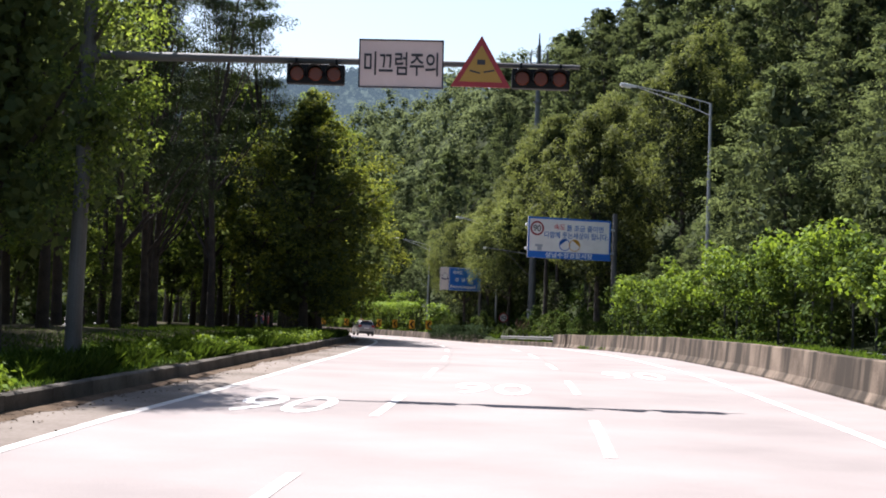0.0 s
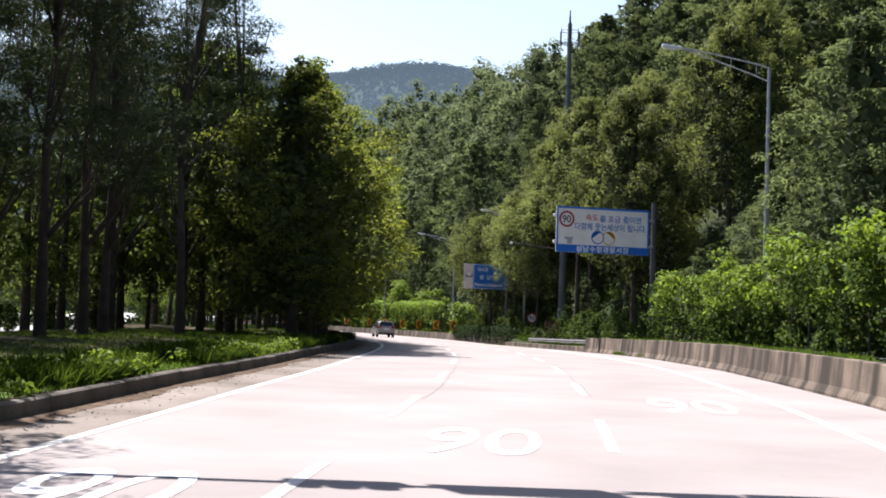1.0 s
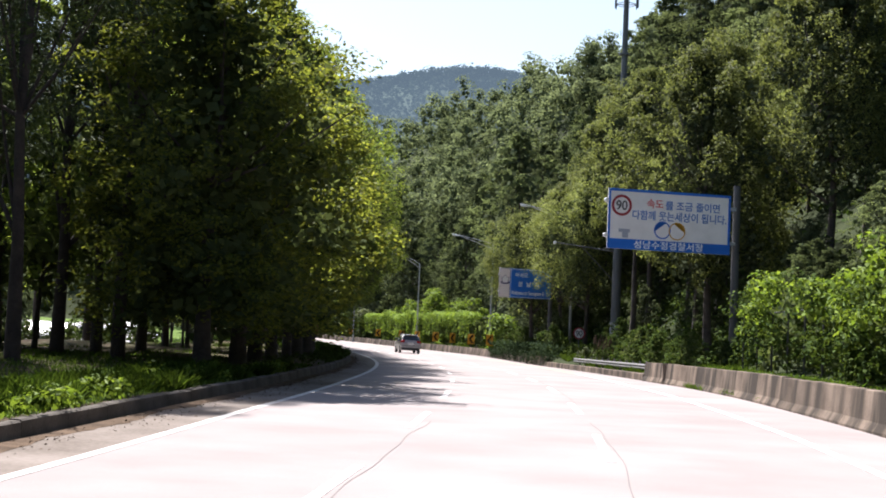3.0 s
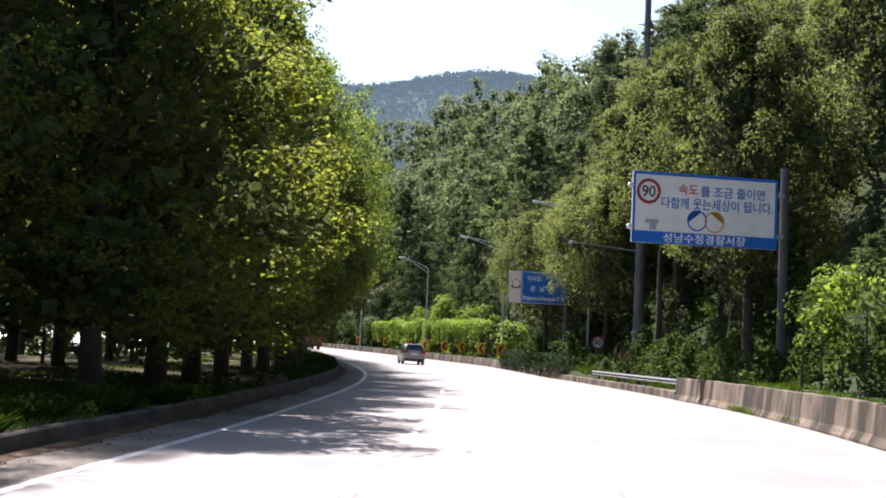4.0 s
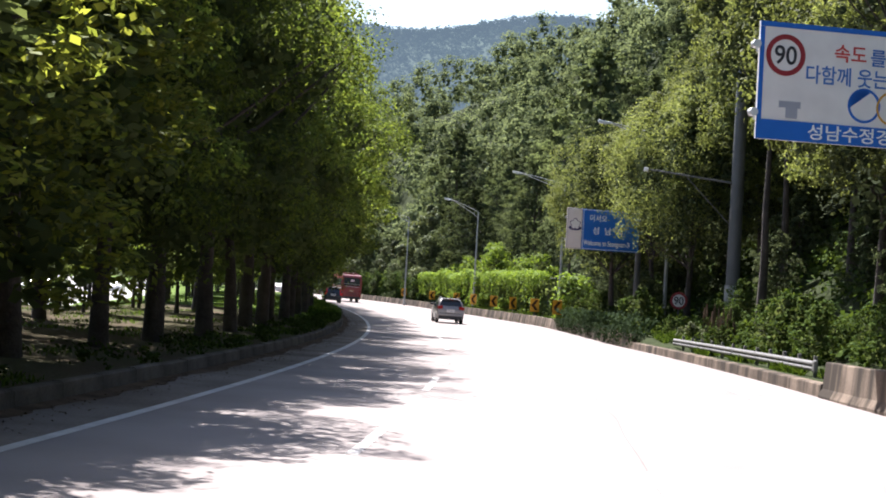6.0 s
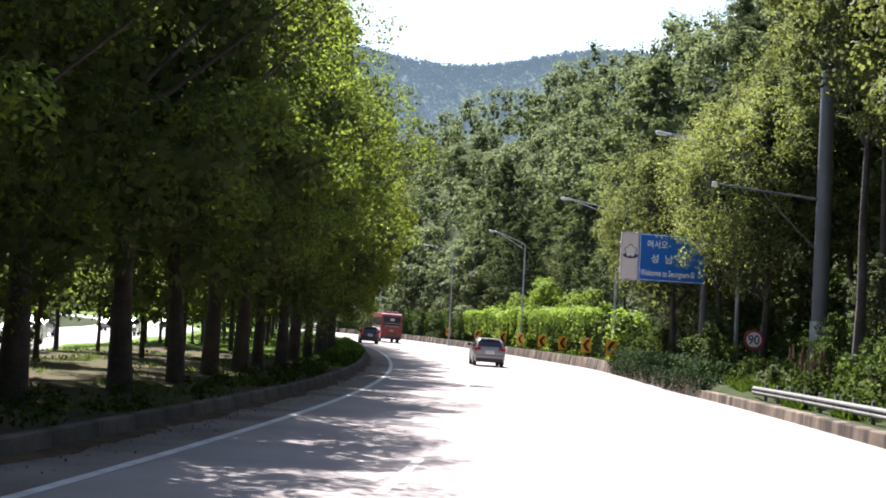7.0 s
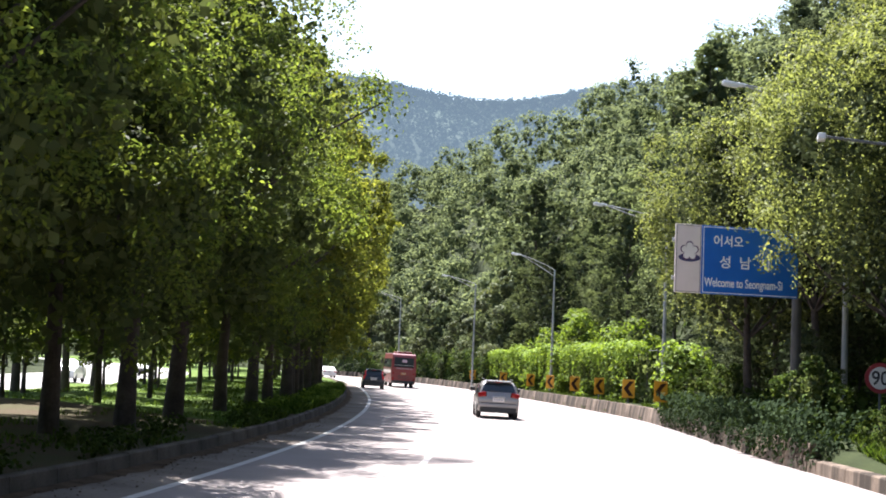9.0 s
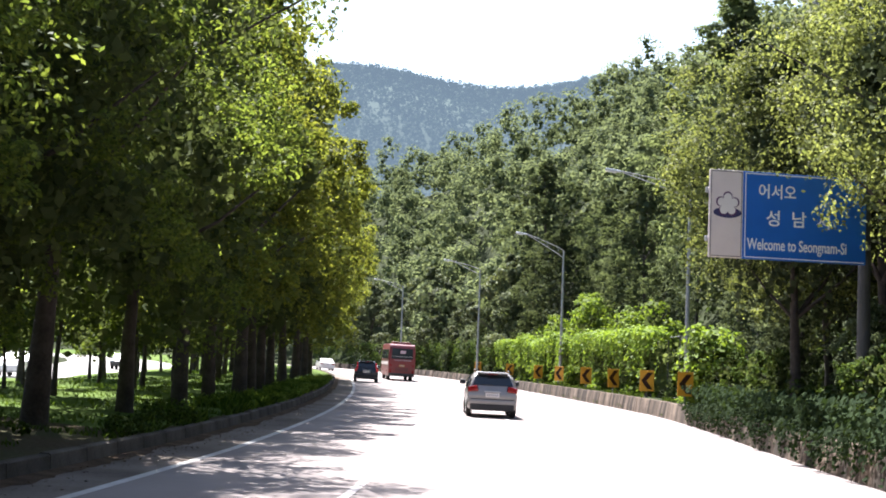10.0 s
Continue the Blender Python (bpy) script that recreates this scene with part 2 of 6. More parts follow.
def top(u, y):
    """Height of the finished ground at u metres to the right of the road's middle."""
    z = level(y) + (0.004 - 0.0129 * min(max(y, 0), 260) / 100) * max(-8, min(8, u))
    if u < -7.35:
        if u > -23:
            z += 0.22 + 0.25 * smooth(-7.4, -13, u) - 0.35 * smooth(-18, -22.5, u)
        elif u < -36:
            z += 0.15 + 0.34 * max(0, min(70, -u - 42))
    r = u - wall_u(y)
    if r > 0.3:
        z += float(np.interp(y, [98, 102, 132, 136], [0.72, 0.28, 0.28, 0.66])) * smooth(0.3, 0.5, r) + float(np.interp(y, [40, 170, 235, 290, 345, 450], [0.92, 0.91, 0.98, 1.06, 0.92, 0.86])) * max(0, min(float(np.interp(y, [230, 340, 450], [62, 56, 40])), r - 4.5)) * (0.95 + 0.08 * math.sin(y * 0.035 + 1))
    return z


def spot(u, y, dz=0.0):
    """Place at u metres right of the road's middle and dz over the ground there."""
    return Vector((mid(y) + u * math.sqrt(1 + lean_of(y) ** 2), y, top(u, y) + dz))


def heading(y):
    """Turn about z that lays +Y along the road."""
    return math.degrees(-math.atan(lean_of(y)))


# ---- mesh helpers ----
def mesh_of(name, v, f, smooth_faces=False):
    me = bpy.data.meshes.new(name)
    me.from_pydata(v, [], f)
    if smooth_faces:
        me.polygons.foreach_set("use_smooth", [True] * len(me.polygons))
    me.update()
    return me


def part(name, shape, material, parent, label="", at=None, kind=""):
    """One mesh object under a thing or a part."""
    if isinstance(shape, bmesh.types.BMesh):
        me = bpy.data.meshes.new(name)
        bmesh.ops.recalc_face_normals(shape, faces=shape.faces)
        shape.to_mesh(me)
        shape.free()
    else:
        me = shape
    if not me.materials:
        me.materials.append(material)
    ob = new(name, me)
    if parent is not None:
        ob.parent = parent
    if at is not None:
        ob.matrix_basis = at
    return tagged(ob, label, kind=kind)


def thing(name, label, category, group="", at=None, kind=""):
    ob = new(name)
    ob.empty_display_size = 0.3
    if at is not None:
        ob.matrix_basis = at
    return tagged(ob, label, category, group, kind)


def box(bm, c, s, bevel=0.0, turn=None):
    r = bmesh.ops.create_cube(bm, size=1.0)
    vs = r["verts"]
    bmesh.ops.scale(bm, vec=s, verts=vs)
    if bevel:
        es = list({e for v in vs for e in v.link_edges})
        q = bmesh.ops.bevel(bm, geom=es, offset=bevel, segments=2, affect="EDGES", profile=0.6)
        vs = list({v for f in q["faces"] for v in f.verts} | {v for v in vs if v.is_valid})
    if turn is not None:
        bmesh.ops.transform(bm, matrix=turn, verts=vs)
    bmesh.ops.translate(bm, vec=c, verts=vs)
    return bm


def boxed(c, s, bevel=0.0, turn=None):
    return box(bmesh.new(), c, s, bevel, turn)


def tube(bm, p, q, r0, r1=None, seg=10, cap=True):
    p, q = Vector(p), Vector(q)
    r1 = r0 if r1 is None else r1
    d = (q - p)
    m = Matrix.Translation((p + q) / 2) @ d.to_track_quat("Z", "Y").to_matrix().to_4x4()
    bmesh.ops.create_cone(bm, cap_ends=cap, segments=seg, radius1=r0, radius2=r1, depth=d.length, matrix=m)
    return bm


def tubed(*a, **k):
    return tube(bmesh.new(), *a, **k)


def text_mesh(words, size, flat=False, width=None):
    """Letters as a thin mesh, standing in the XZ plane and read from -Y, centred."""
    cu = bpy.data.curves.new("letters", "FONT")
    cu.body, cu.size, cu.align_x, cu.align_y = words, size, "CENTER", "CENTER"
    cu.extrude = 0.0 if flat else 0.006
    cu.offset = 0.0 if flat else 0.012 * size
    ob = bpy.data.objects.new("letters", cu)
    scene.collection.objects.link(ob)
    dg = bpy.context.evaluated_depsgraph_get()
    me = bpy.data.meshes.new_from_object(ob.evaluated_get(dg))
    bpy.data.objects.remove(ob)
    bpy.data.curves.remove(cu)
    me.materials.clear()
    if len(me.vertices):
        co = np.empty(len(me.vertices) * 3)
        me.vertices.foreach_get("co", co)
        co = co.reshape(-1, 3)
        lo, hi = co.min(0), co.max(0)
        co[:, :2] -= (lo[:2] + hi[:2]) / 2
        if width:
            co[:, 0] *= width / max(1e-6, hi[0] - lo[0])
        if not flat:
            co = np.stack([co[:, 0], -co[:, 2], co[:, 1]], 1)
        me.vertices.foreach_set("co", co.ravel())
        me.update()
    return me


def letters(parent, words, size, width, material, at, label=""):
    """Words as separate letter meshes, side by side."""
    me = text_mesh(words, size, width=width)
    nv = len(me.vertices)
    root = list(range(nv))

    def find(i):
        while root[i] != i:
            root[i] = root[root[i]]
            i = root[i]
        return i
    for e in me.edges:
        a, b = find(e.vertices[0]), find(e.vertices[1])
        root[a] = b
    co = np.empty(nv * 3)
    me.vertices.foreach_get("co", co)
    co = co.reshape(-1, 3)
    spans = {}
    for i in range(nv):
        r, x = find(i), co[i, 0]
        lo, hi = spans.get(r, (x, x))
        spans[r] = (min(lo, x), max(hi, x))
    group, edge, k = {}, None, -1
    for r, (lo, hi) in sorted(spans.items(), key=lambda q: q[1]):
        if edge is None or lo > edge + 0.01 * size:
            k, edge = k + 1, hi
        edge = max(edge, hi)
        group[r] = k
    for g in range(k + 1):
        keep = [i for i in range(nv) if group[find(i)] == g]
        ids = {i: j for j, i in enumerate(keep)}
        fs = [[ids[i] for i in f.vertices] for f in me.polygons if group[find(f.vertices[0])] == g]
        part("letter", mesh_of("letter", [tuple(co[i]) for i in keep], fs), material, parent, label, at)




def unit(v):
    return v / np.maximum(1e-9, np.linalg.norm(v, axis=1, keepdims=True))


def cards(c, n, length, width, rng):
    """Small pointed leaves at c, facing n: vertices and faces."""
    k = len(c)
    n = unit(n)
    a = unit(np.cross(n, rng.normal(size=(k, 3))))
    b = np.cross(n, a)
    ln = (length * rng.uniform(0.65, 1.3, k))[:, None] / 2
    wd = (width * rng.uniform(0.65, 1.3, k))[:, None] / 2
    v = np.stack([c + a * ln, c + b * wd + n * wd * 0.25, c - a * ln, c - b * wd + n * wd * 0.25], 1).reshape(-1, 3)
    f = np.arange(4 * k).reshape(-1, 4)
    return v, f


def foliage(name, v, f, inner=None, face=None):
    """A mesh of leaf faces; inner: vertices, triangles and normals of the masses, coloured dark for shade, that the
    leaves hide; face: the leaves' normals.
    """
    sets = [(v, f, 0)] + ([(inner[0], inner[1] + len(v), 1)] if inner else [])
    me = bpy.data.meshes.new(name)
    allv = np.concatenate([q[0] for q in sets])
    me.vertices.add(len(allv))
    me.vertices.foreach_set("co", allv.ravel().astype(np.float32))
    loops = np.concatenate([q[1].ravel() for q in sets])
    me.loops.add(len(loops))
    me.loops.foreach_set("vertex_index", loops.astype(np.int32))
    sizes = np.concatenate([np.full(len(q[1]), q[1].shape[1]) for q in sets])
    me.polygons.add(len(sizes))
    me.polygons.foreach_set("loop_start", np.concatenate([[0], np.cumsum(sizes)[:-1]]).astype(np.int32))
    me.update(calc_edges=True)
    if inner:
        me.polygons.foreach_set("material_index", np.concatenate([np.full(len(q[1]), q[2]) for q in sets]).astype(np.int32))
    if face is not None:
        nn = np.concatenate([face] + ([inner[2]] if inner else []))
        me.polygons.foreach_set("use_smooth", np.ones(len(sizes), dtype=bool))
        at = me.attributes.new("custom_normal", "FLOAT_VECTOR", "POINT")
        at.data.foreach_set("vector", nn.ravel().astype(np.float32))
        me.update()
    return me


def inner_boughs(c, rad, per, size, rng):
    """Coarse leaves in the depth of a crown, coloured dark for shade, that close it to the light."""
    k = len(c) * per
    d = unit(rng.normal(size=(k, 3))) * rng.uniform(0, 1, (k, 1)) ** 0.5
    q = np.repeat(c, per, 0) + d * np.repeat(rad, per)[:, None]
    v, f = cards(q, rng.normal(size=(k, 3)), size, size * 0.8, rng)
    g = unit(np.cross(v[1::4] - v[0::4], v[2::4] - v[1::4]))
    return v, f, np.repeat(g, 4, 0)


def clump_leaves(centres, radii, per, length, width, rng, flat=0.7, up=0.6, core=None, loose=0.4):
    """Leaves thick on the outside and top of each clump, few inside it; they shade as the clump's rounded skin, turned from the crown's core."""
    k = len(centres)
    d = unit(rng.normal(size=(k * per, 3)) + np.array([0, 0, 0.35]))
    rad = rng.uniform(0.25, 1.0, (k * per, 1)) ** 0.4
    off = d * rad * np.repeat(radii, per)[:, None] * rng.uniform(0.88, 1.06, (k * per, 1))
    off[:, 2] *= flat
    c = np.repeat(centres, per, 0) + off
    n = d * 0.75 + rng.normal(size=d.shape) * (0.06 + loose) + np.array([0, 0, up])
    v, f = cards(c, n, length, width, rng)
    s = unit(off)
    if core is not None:
        s = s * 0.75 + 0.45 * unit(np.repeat(centres, per, 0) - core)
    s = unit(s + np.array([0, 0, 0.2]) + loose * rng.normal(size=s.shape))
    g = unit(np.cross(v[1::4] - v[0::4], v[2::4] - v[1::4]))
    flip = (g * s).sum(1) < 0
    w = v.reshape(-1, 4, 3)
    w[flip] = w[flip][:, ::-1]
    return w.reshape(-1, 3), f, np.repeat(s, 4, 0)


# ---- the large structure ----
def ribbon(name, us, y0, y1, step, lift, material, parent=None, label="", category="", kind="structure"):
    """A strip of surface along the road between offsets us."""
    ys = np.arange(y0, y1 + 0.01, step)
    v, f = [], []
    for y in ys:
        for u in (us(y) if callable(us) else us):
            p = spot(max(u, -7.34) if abs(u) < 12 else u, y)
            v.append((mid(y) + u * math.sqrt(1 + lean_of(y) ** 2), y, p.z + lift))
    m = len(us(0) if callable(us) else us)
    for i in range(len(ys) - 1):
        for j in range(m - 1):
            a = i * m + j
            f.append((a, a + 1, a + m + 1, a + m))
    me = mesh_of(name, v, f, True)
    me.materials.append(material)
    ob = new(name, me)
    if parent is not None:
        ob.parent = parent
    return tagged(ob, label, category, kind=kind) if parent is None else ob


def build_ground():
    ys = sorted(set(list(np.arange(-120, 440, 5.0)) + list(np.arange(440, 1200, 40.0)) + [-400, -250, 1500, 2200, 3200]))
    us = [-2500, -1400, -700, -400, -250, -180, -140, -110, -90, -70, -55, -46, -42, -39, -36.2, -35.8, -30, -23.2, -22.8, -20, -17, -14, -11, -9, -7.9, -7.56, -7.5, -7.3,
          -4, 0, 4, 6.2, 6.85, 7.07, 7.4, 7.8, 8.2, 8.6, 9.0, 12, 14, 16.5, 19, 22, 25, 28, 32, 36, 41, 47, 54, 62, 72, 90, 130, 200, 320, 500, 900, 1600, 2600]
    v, f = [], []
    for y in ys:
        for u in us:
            if 6 < u < 9.5:
                u = wall_u(y) + u - 6.65
            p = spot(u, y)
            road = -7.52 < u < wall_u(y) + 0.3 or -36 < u < -23
            p.z += -0.10 if road else 0.0
            if not road and abs(u) > 9.5:
                p.z += 0.5 * min(1, (abs(u) - 9.5) / 8) * noise.noise(Vector((p.x * 0.13, y * 0.13, 0)))
            v.append(p)
    m = len(us)
    for i in range(len(ys) - 1):
        for j in range(m - 1):
            a = i * m + j
            f.append((a, a + 1, a + m + 1, a + m))
    me = mesh_of("ground", v, f, True)
    me.materials.append(TURF)
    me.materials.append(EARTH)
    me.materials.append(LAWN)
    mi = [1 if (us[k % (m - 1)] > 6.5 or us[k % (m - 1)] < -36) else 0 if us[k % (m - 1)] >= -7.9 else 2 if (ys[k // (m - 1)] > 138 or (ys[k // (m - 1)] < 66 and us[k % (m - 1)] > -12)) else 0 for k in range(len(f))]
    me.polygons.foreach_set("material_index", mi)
    return tagged(new("ground", me), "grassy verge and wooded hillside ground", "ground", kind="structure")


ground = build_ground()
road = ribbon("road", [-5.95, -4.2, -2.57, -0.9, 0.7, 2.5, 4.45], -60, 430, 2.5, 0.0, ASPHALT, None, "sun-bleached three-lane asphalt road, lightly worn", "road")
ribbon("shoulder", [-7.36, -6.9, -6.4, -5.95], -60, 430, 2.5, 0.002, SHOULDER, None, "dusty asphalt shoulder beside the grass kerb", "shoulder")
ribbon("shoulder", lambda y: [4.45, 5.3, wall_u(y) + 0.1], -60, 430, 2.5, 0.002, ASPHALT, None, "pale asphalt shoulder along the concrete wall", "shoulder")
opposite = ribbon("road", [-35.9, -32.5, -29.5, -26.5, -23.1], -60, 430, 5, 0.0, ASPHALT_FAR, None, "opposite carriageway seen between the trunks", "road")


def stripe(name, u, w, y0, y1, material, step=2.0):
    n = max(1, int((y1 - y0) / step))
    v, f = [], []
    for i in range(n + 1):
        y = y0 + (y1 - y0) * i / n
        for du in (-w / 2, w / 2):
            p = spot((u(y) if callable(u) else u) + du, y, 0.006)
            v.append(p)
    for i in range(n):
        f.append((2 * i, 2 * i + 1, 2 * i + 3, 2 * i + 2))
    me = mesh_of(name, v, f)
    me.materials.append(material)
    ob = new(name, me)
    ob.parent = road
    return ob


stripe("edge_line", -5.91, 0.17, -40, 420, PAINT_EDGE)
def right_line(y):
    return float(np.interp(y, [90, 110, 138, 160], [4.43, 4.8, 5.5, 5.65]))


stripe("edge_line", right_line, 0.17, -40, 112, PAINT)
stripe("edge_line", right_line, 0.17, 112, 420, PAINT_WORN)
for k in range(-5, 26):
    stripe("lane_dash", -2.57, 0.15, 33.7 + 12 * k, 38.7 + 12 * k, PAINT_FADED)
    stripe("lane_dash", 0.68, 0.15, 29.0 + 12 * k, 34.2 + 12 * k, PAINT_FADED)
for u, y in ((-4.2, 23.7), (-1.0, 30.0), (2.6, 38.4)):
    me = text_mesh("90", 1.0, flat=True, width=1.55)
    co = np.empty(len(me.vertices) * 3)
    me.vertices.foreach_get("co", co)
    co = co.reshape(-1, 3)
    hgt = co[:, 1].max() - co[:, 1].min()
    pts = [spot(u + a, y + b * 3.6 / hgt, 0.008) for a, b, c in co]
    me.vertices.foreach_set("co", np.array(pts).ravel())
    me.materials.append(PAINT)
    ob = new("painted_number", me)
    ob.parent = road


def crack(y, u0, u1, w, wob):
    v, f = [], []
    us = np.arange(u0, u1, 0.25)
    for i, u in enumerate(us):
        yy = y + wob * noise.noise(Vector((u * 0.9, y, 3.0)))
        ww = w * (0.5 + abs(noise.noise(Vector((u * 2.1, y, 9.0)))))
        v += [spot(u, yy - ww, 0.005), spot(u, yy + ww, 0.005)]
    for i in range(len(us) - 1):
        f.append((2 * i, 2 * i + 1, 2 * i + 3, 2 * i + 2))
    me = mesh_of("crack", v, f)
    me.materials.append(TAR)
    new("crack", me).parent = road


crack(45.0, -2.2, 0.2, 0.02, 0.8)


def long_crack(u, y0, y1, w):
    v, f = [], []
    ys = np.arange(y0, y1, 0.7)
    for y in ys:
        uu = u + 0.12 * noise.noise(Vector((y * 0.35, u, 1.0)))
        v += [spot(uu - w, y, 0.005), spot(uu + w, y, 0.005)]
    for i in range(len(ys) - 1):
        f.append((2 * i, 2 * i + 1, 2 * i + 3, 2 * i + 2))
    me = mesh_of("crack", v, f)
    me.materials.append(FAINT)
    new("crack", me).parent = road


long_crack(-2.40, 38, 60, 0.006)
long_crack(0.80, 40, 62, 0.008)
long_crack(0.80, 70, 96, 0.007)


def gutter_litter():
    """Blown earth and dry leaves in the gutter, with a ragged edge."""
    ys = np.arange(4, 240, 0.4)
    v, f = [], []
    for y in ys:
        w = 0.32 + 0.26 * noise.noise(Vector((y * 0.35, 2.0, 0))) + 0.16 * noise.noise(Vector((y * 1.9, 5.0, 0)))
        v += [spot(-7.34, y, 0.03), spot(-7.34 + max(0.05, w) * 0.6, y, 0.014), spot(-7.34 + max(0.08, w), y, 0.006)]
    for i in range(len(ys) - 1):
        a = 3 * i
        f += [(a, a + 1, a + 4, a + 3), (a + 1, a + 2, a + 5, a + 4)]
    me = mesh_of("gutter_litter", v, f, True)
    me.materials.append(LITTER)
    tagged(new("gutter_litter", me), "brown earth and dry leaves along the kerb", "litter", kind="stuff")
    rng = np.random.default_rng(77)
    n = 2600
    y = rng.uniform(6, 170, n)
    u = -7.3 + np.abs(rng.normal(size=n)) * 0.42
    c = np.array([spot(min(a, -6.0), b, 0.012) for a, b in zip(u, y)])
    lv, lf = cards(c, np.array([0, 0, 1.0]) + 0.3 * rng.normal(size=(n, 3)), 0.055, 0.035, rng)
    me = foliage("fallen_leaves", lv, lf)
    me.materials.append(LITTER)
    tagged(new("fallen_leaves", me), "scattered dry brown leaves on the shoulder", "leaves", kind="stuff")


gutter_litter()

# ---- kerb, walls, rail ----
def along(y, u, dz=0.0, length=1.0, u_end=None):
    """Pose of a piece laid along the road from y on."""
    a, b = spot(u, y), spot(u if u_end is None else u_end, y + length)
    a.z, b.z = level(y) + dz, level(y + length) + dz
    a.z += (0.004 - 0.0129 * min(max(y, 0), 260) / 100) * max(-8, min(8, u))
    b.z += (0.004 - 0.0129 * min(max(y + length, 0), 260) / 100) * max(-8, min(8, u))
    d = (b - a).normalized()
    x = d.cross(Vector((0, 0, 1))).normalized()
    m = Matrix((x, d, x.cross(d))).transposed().to_4x4()
    return Matrix.Translation(a) @ m


def profile_mesh(name, prof, length, bevel_ends=0.01):
    """A bar of the given cross-section (x, z), running along +Y."""
    n = len(prof)
    v = [(x, 0.004, z) for x, z in prof] + [(x, length - 0.004, z) for x, z in prof]
    f = [tuple(range(n)), tuple(range(2 * n - 1, n - 1, -1))] + [(i, i + n, (i + 1) % n + n, (i + 1) % n) for i in range(n)]
    return mesh_of(name, v, f)


kerb = thing("kerb", "weathered grey concrete kerb along the grass verge", "kerb", kind="structure")
kerb_me = profile_mesh("kerb_stone", [(-0.16, -0.15), (-0.16, 0.24), (-0.13, 0.265), (0.0, 0.265), (0.035, 0.24), (0.06, -0.15)], 2.0)
kerb_me.materials.append(KERB)
for k in range(150):
    y = -20 + 2.0 * k
    part("kerb_stone", kerb_me, KERB, kerb, at=along(y, -7.42, random.uniform(-0.012, 0.012), 2.0))

barrier_prof = [(0.0, -0.2), (0.0, 0.06), (0.10, 0.24), (0.16, 0.86), (0.18, 0.88), (0.40, 0.88), (0.42, 0.86), (0.45, -0.2)]
barrier = thing("retaining_wall", "dirt-streaked low concrete wall at the road edge", "wall", kind="structure")
barrier_me = profile_mesh("wall_panel", barrier_prof, 4.0)
barrier_me.materials.append(WALL)
for k in range(27):
    y = -6 + 4.0 * k
    part("wall_panel", barrier_me, WALL, barrier, at=along(y, wall_u(y), random.uniform(-0.015, 0.015), 4.0, wall_u(y + 4)))
low_prof = [(0.0, -0.2), (0.02, 0.30), (0.05, 0.33), (0.35, 0.33), (0.38, -0.2)]
low_wall = thing("kerb_wall", "low concrete kerb wall under the guard rail", "wall", kind="structure")
low_me = profile_mesh("wall_panel", low_prof, 4.0)
low_me.materials.append(WALL)
for k in range(9):
    y = 102 + 4.0 * k
    part("wall_panel", low_me, WALL, low_wall, at=along(y, wall_u(y) + 0.05, 0, 4.0, wall_u(y + 4) + 0.05))
wall_far = thing("retaining_wall", "dirt-streaked concrete wall below vine-grown fence", "wall", kind="structure")
far_prof = [(0.0, -0.2), (0.06, 0.30), (0.14, 0.72), (0.16, 0.74), (0.42, 0.74), (0.45, -0.2)]
far_me = profile_mesh("wall_panel", far_prof, 4.0)
far_me.materials.append(WALL)
for k in range(51):
    y = 138 + 4.0 * k
    part("wall_panel", far_me, WALL, wall_far, at=along(y, wall_u(y), random.uniform(-0.02, 0.02), 4.0, wall_u(y + 4)))

rail = thing("guard_rail", "galvanised steel guard rail on short posts", "guard rail")
w_prof = [(0.0, -0.15), (-0.05, -0.09), (-0.05, -0.05), (0.0, 0.0), (-0.05, 0.05), (-0.05, 0.09), (0.0, 0.15), (0.012, 0.15), (0.012, -0.15)]
beam_me = profile_mesh("beam", w_prof, 4.0)
post_bm = boxed((0.09, 0, 0.36), (0.10, 0.12, 0.95), 0.01)
post_me = bpy.data.meshes.new("post")
post_bm.to_mesh(post_me)
post_bm.free()
for k in range(6):
    y = 107.6 + 4.0 * k
    part("beam", beam_me, RAIL_STEEL, rail, at=along(y, 7.75, 0.60, 4.0))
    for q in (0.2, 2.2):
        part("post", post_me, RAIL_STEEL, rail, at=along(y + q, 7.75, 0.05, 1.0))
part("end_cap", boxed((0.0, -0.12, 0.0), (0.12, 0.3, 0.34), 0.05), RAIL_STEEL, rail, at=along(107.6, 7.75, 0.60, 4.0))


# ---- trees ----
def trunk_mesh(h, r, rng, limbs=(), bend=0.25):
    bm = bmesh.new()
    pts = [Vector((bend * math.sin(k * 0.9 + rng.uniform(0, 1)) * k / 5, bend * math.cos(k * 1.3) * k / 5, h * k / 5)) for k in range(6)]
    pts[0] = Vector((0, 0, -0.25))
    rad = [r * 1.25] + [r * (1 - 0.16 * k) for k in range(1, 6)]
    for k in range(5):
        tube(bm, pts[k], pts[k + 1], rad[k], rad[k + 1], 9, cap=False)
    for q in limbs:
        q = Vector(q)
        k = min(4, max(1, int((q.z * 0.75) / h * 5)))
        s = pts[k]
        m = (s + q) / 2 + Vector((0, 0, -0.06 * (q - s).length))
        tube(bm, s, m, rad[k] * 0.5, rad[k] * 0.3, 6, cap=False)
        tube(bm, m, q, rad[k] * 0.3, 0.02, 6, cap=False)
    me = bpy.data.meshes.new("trunk")
    bm.to_mesh(me)
    bm.free()
    me.polygons.foreach_set("use_smooth", [True] * len(me.polygons))
    return me


VARIANTS = {}


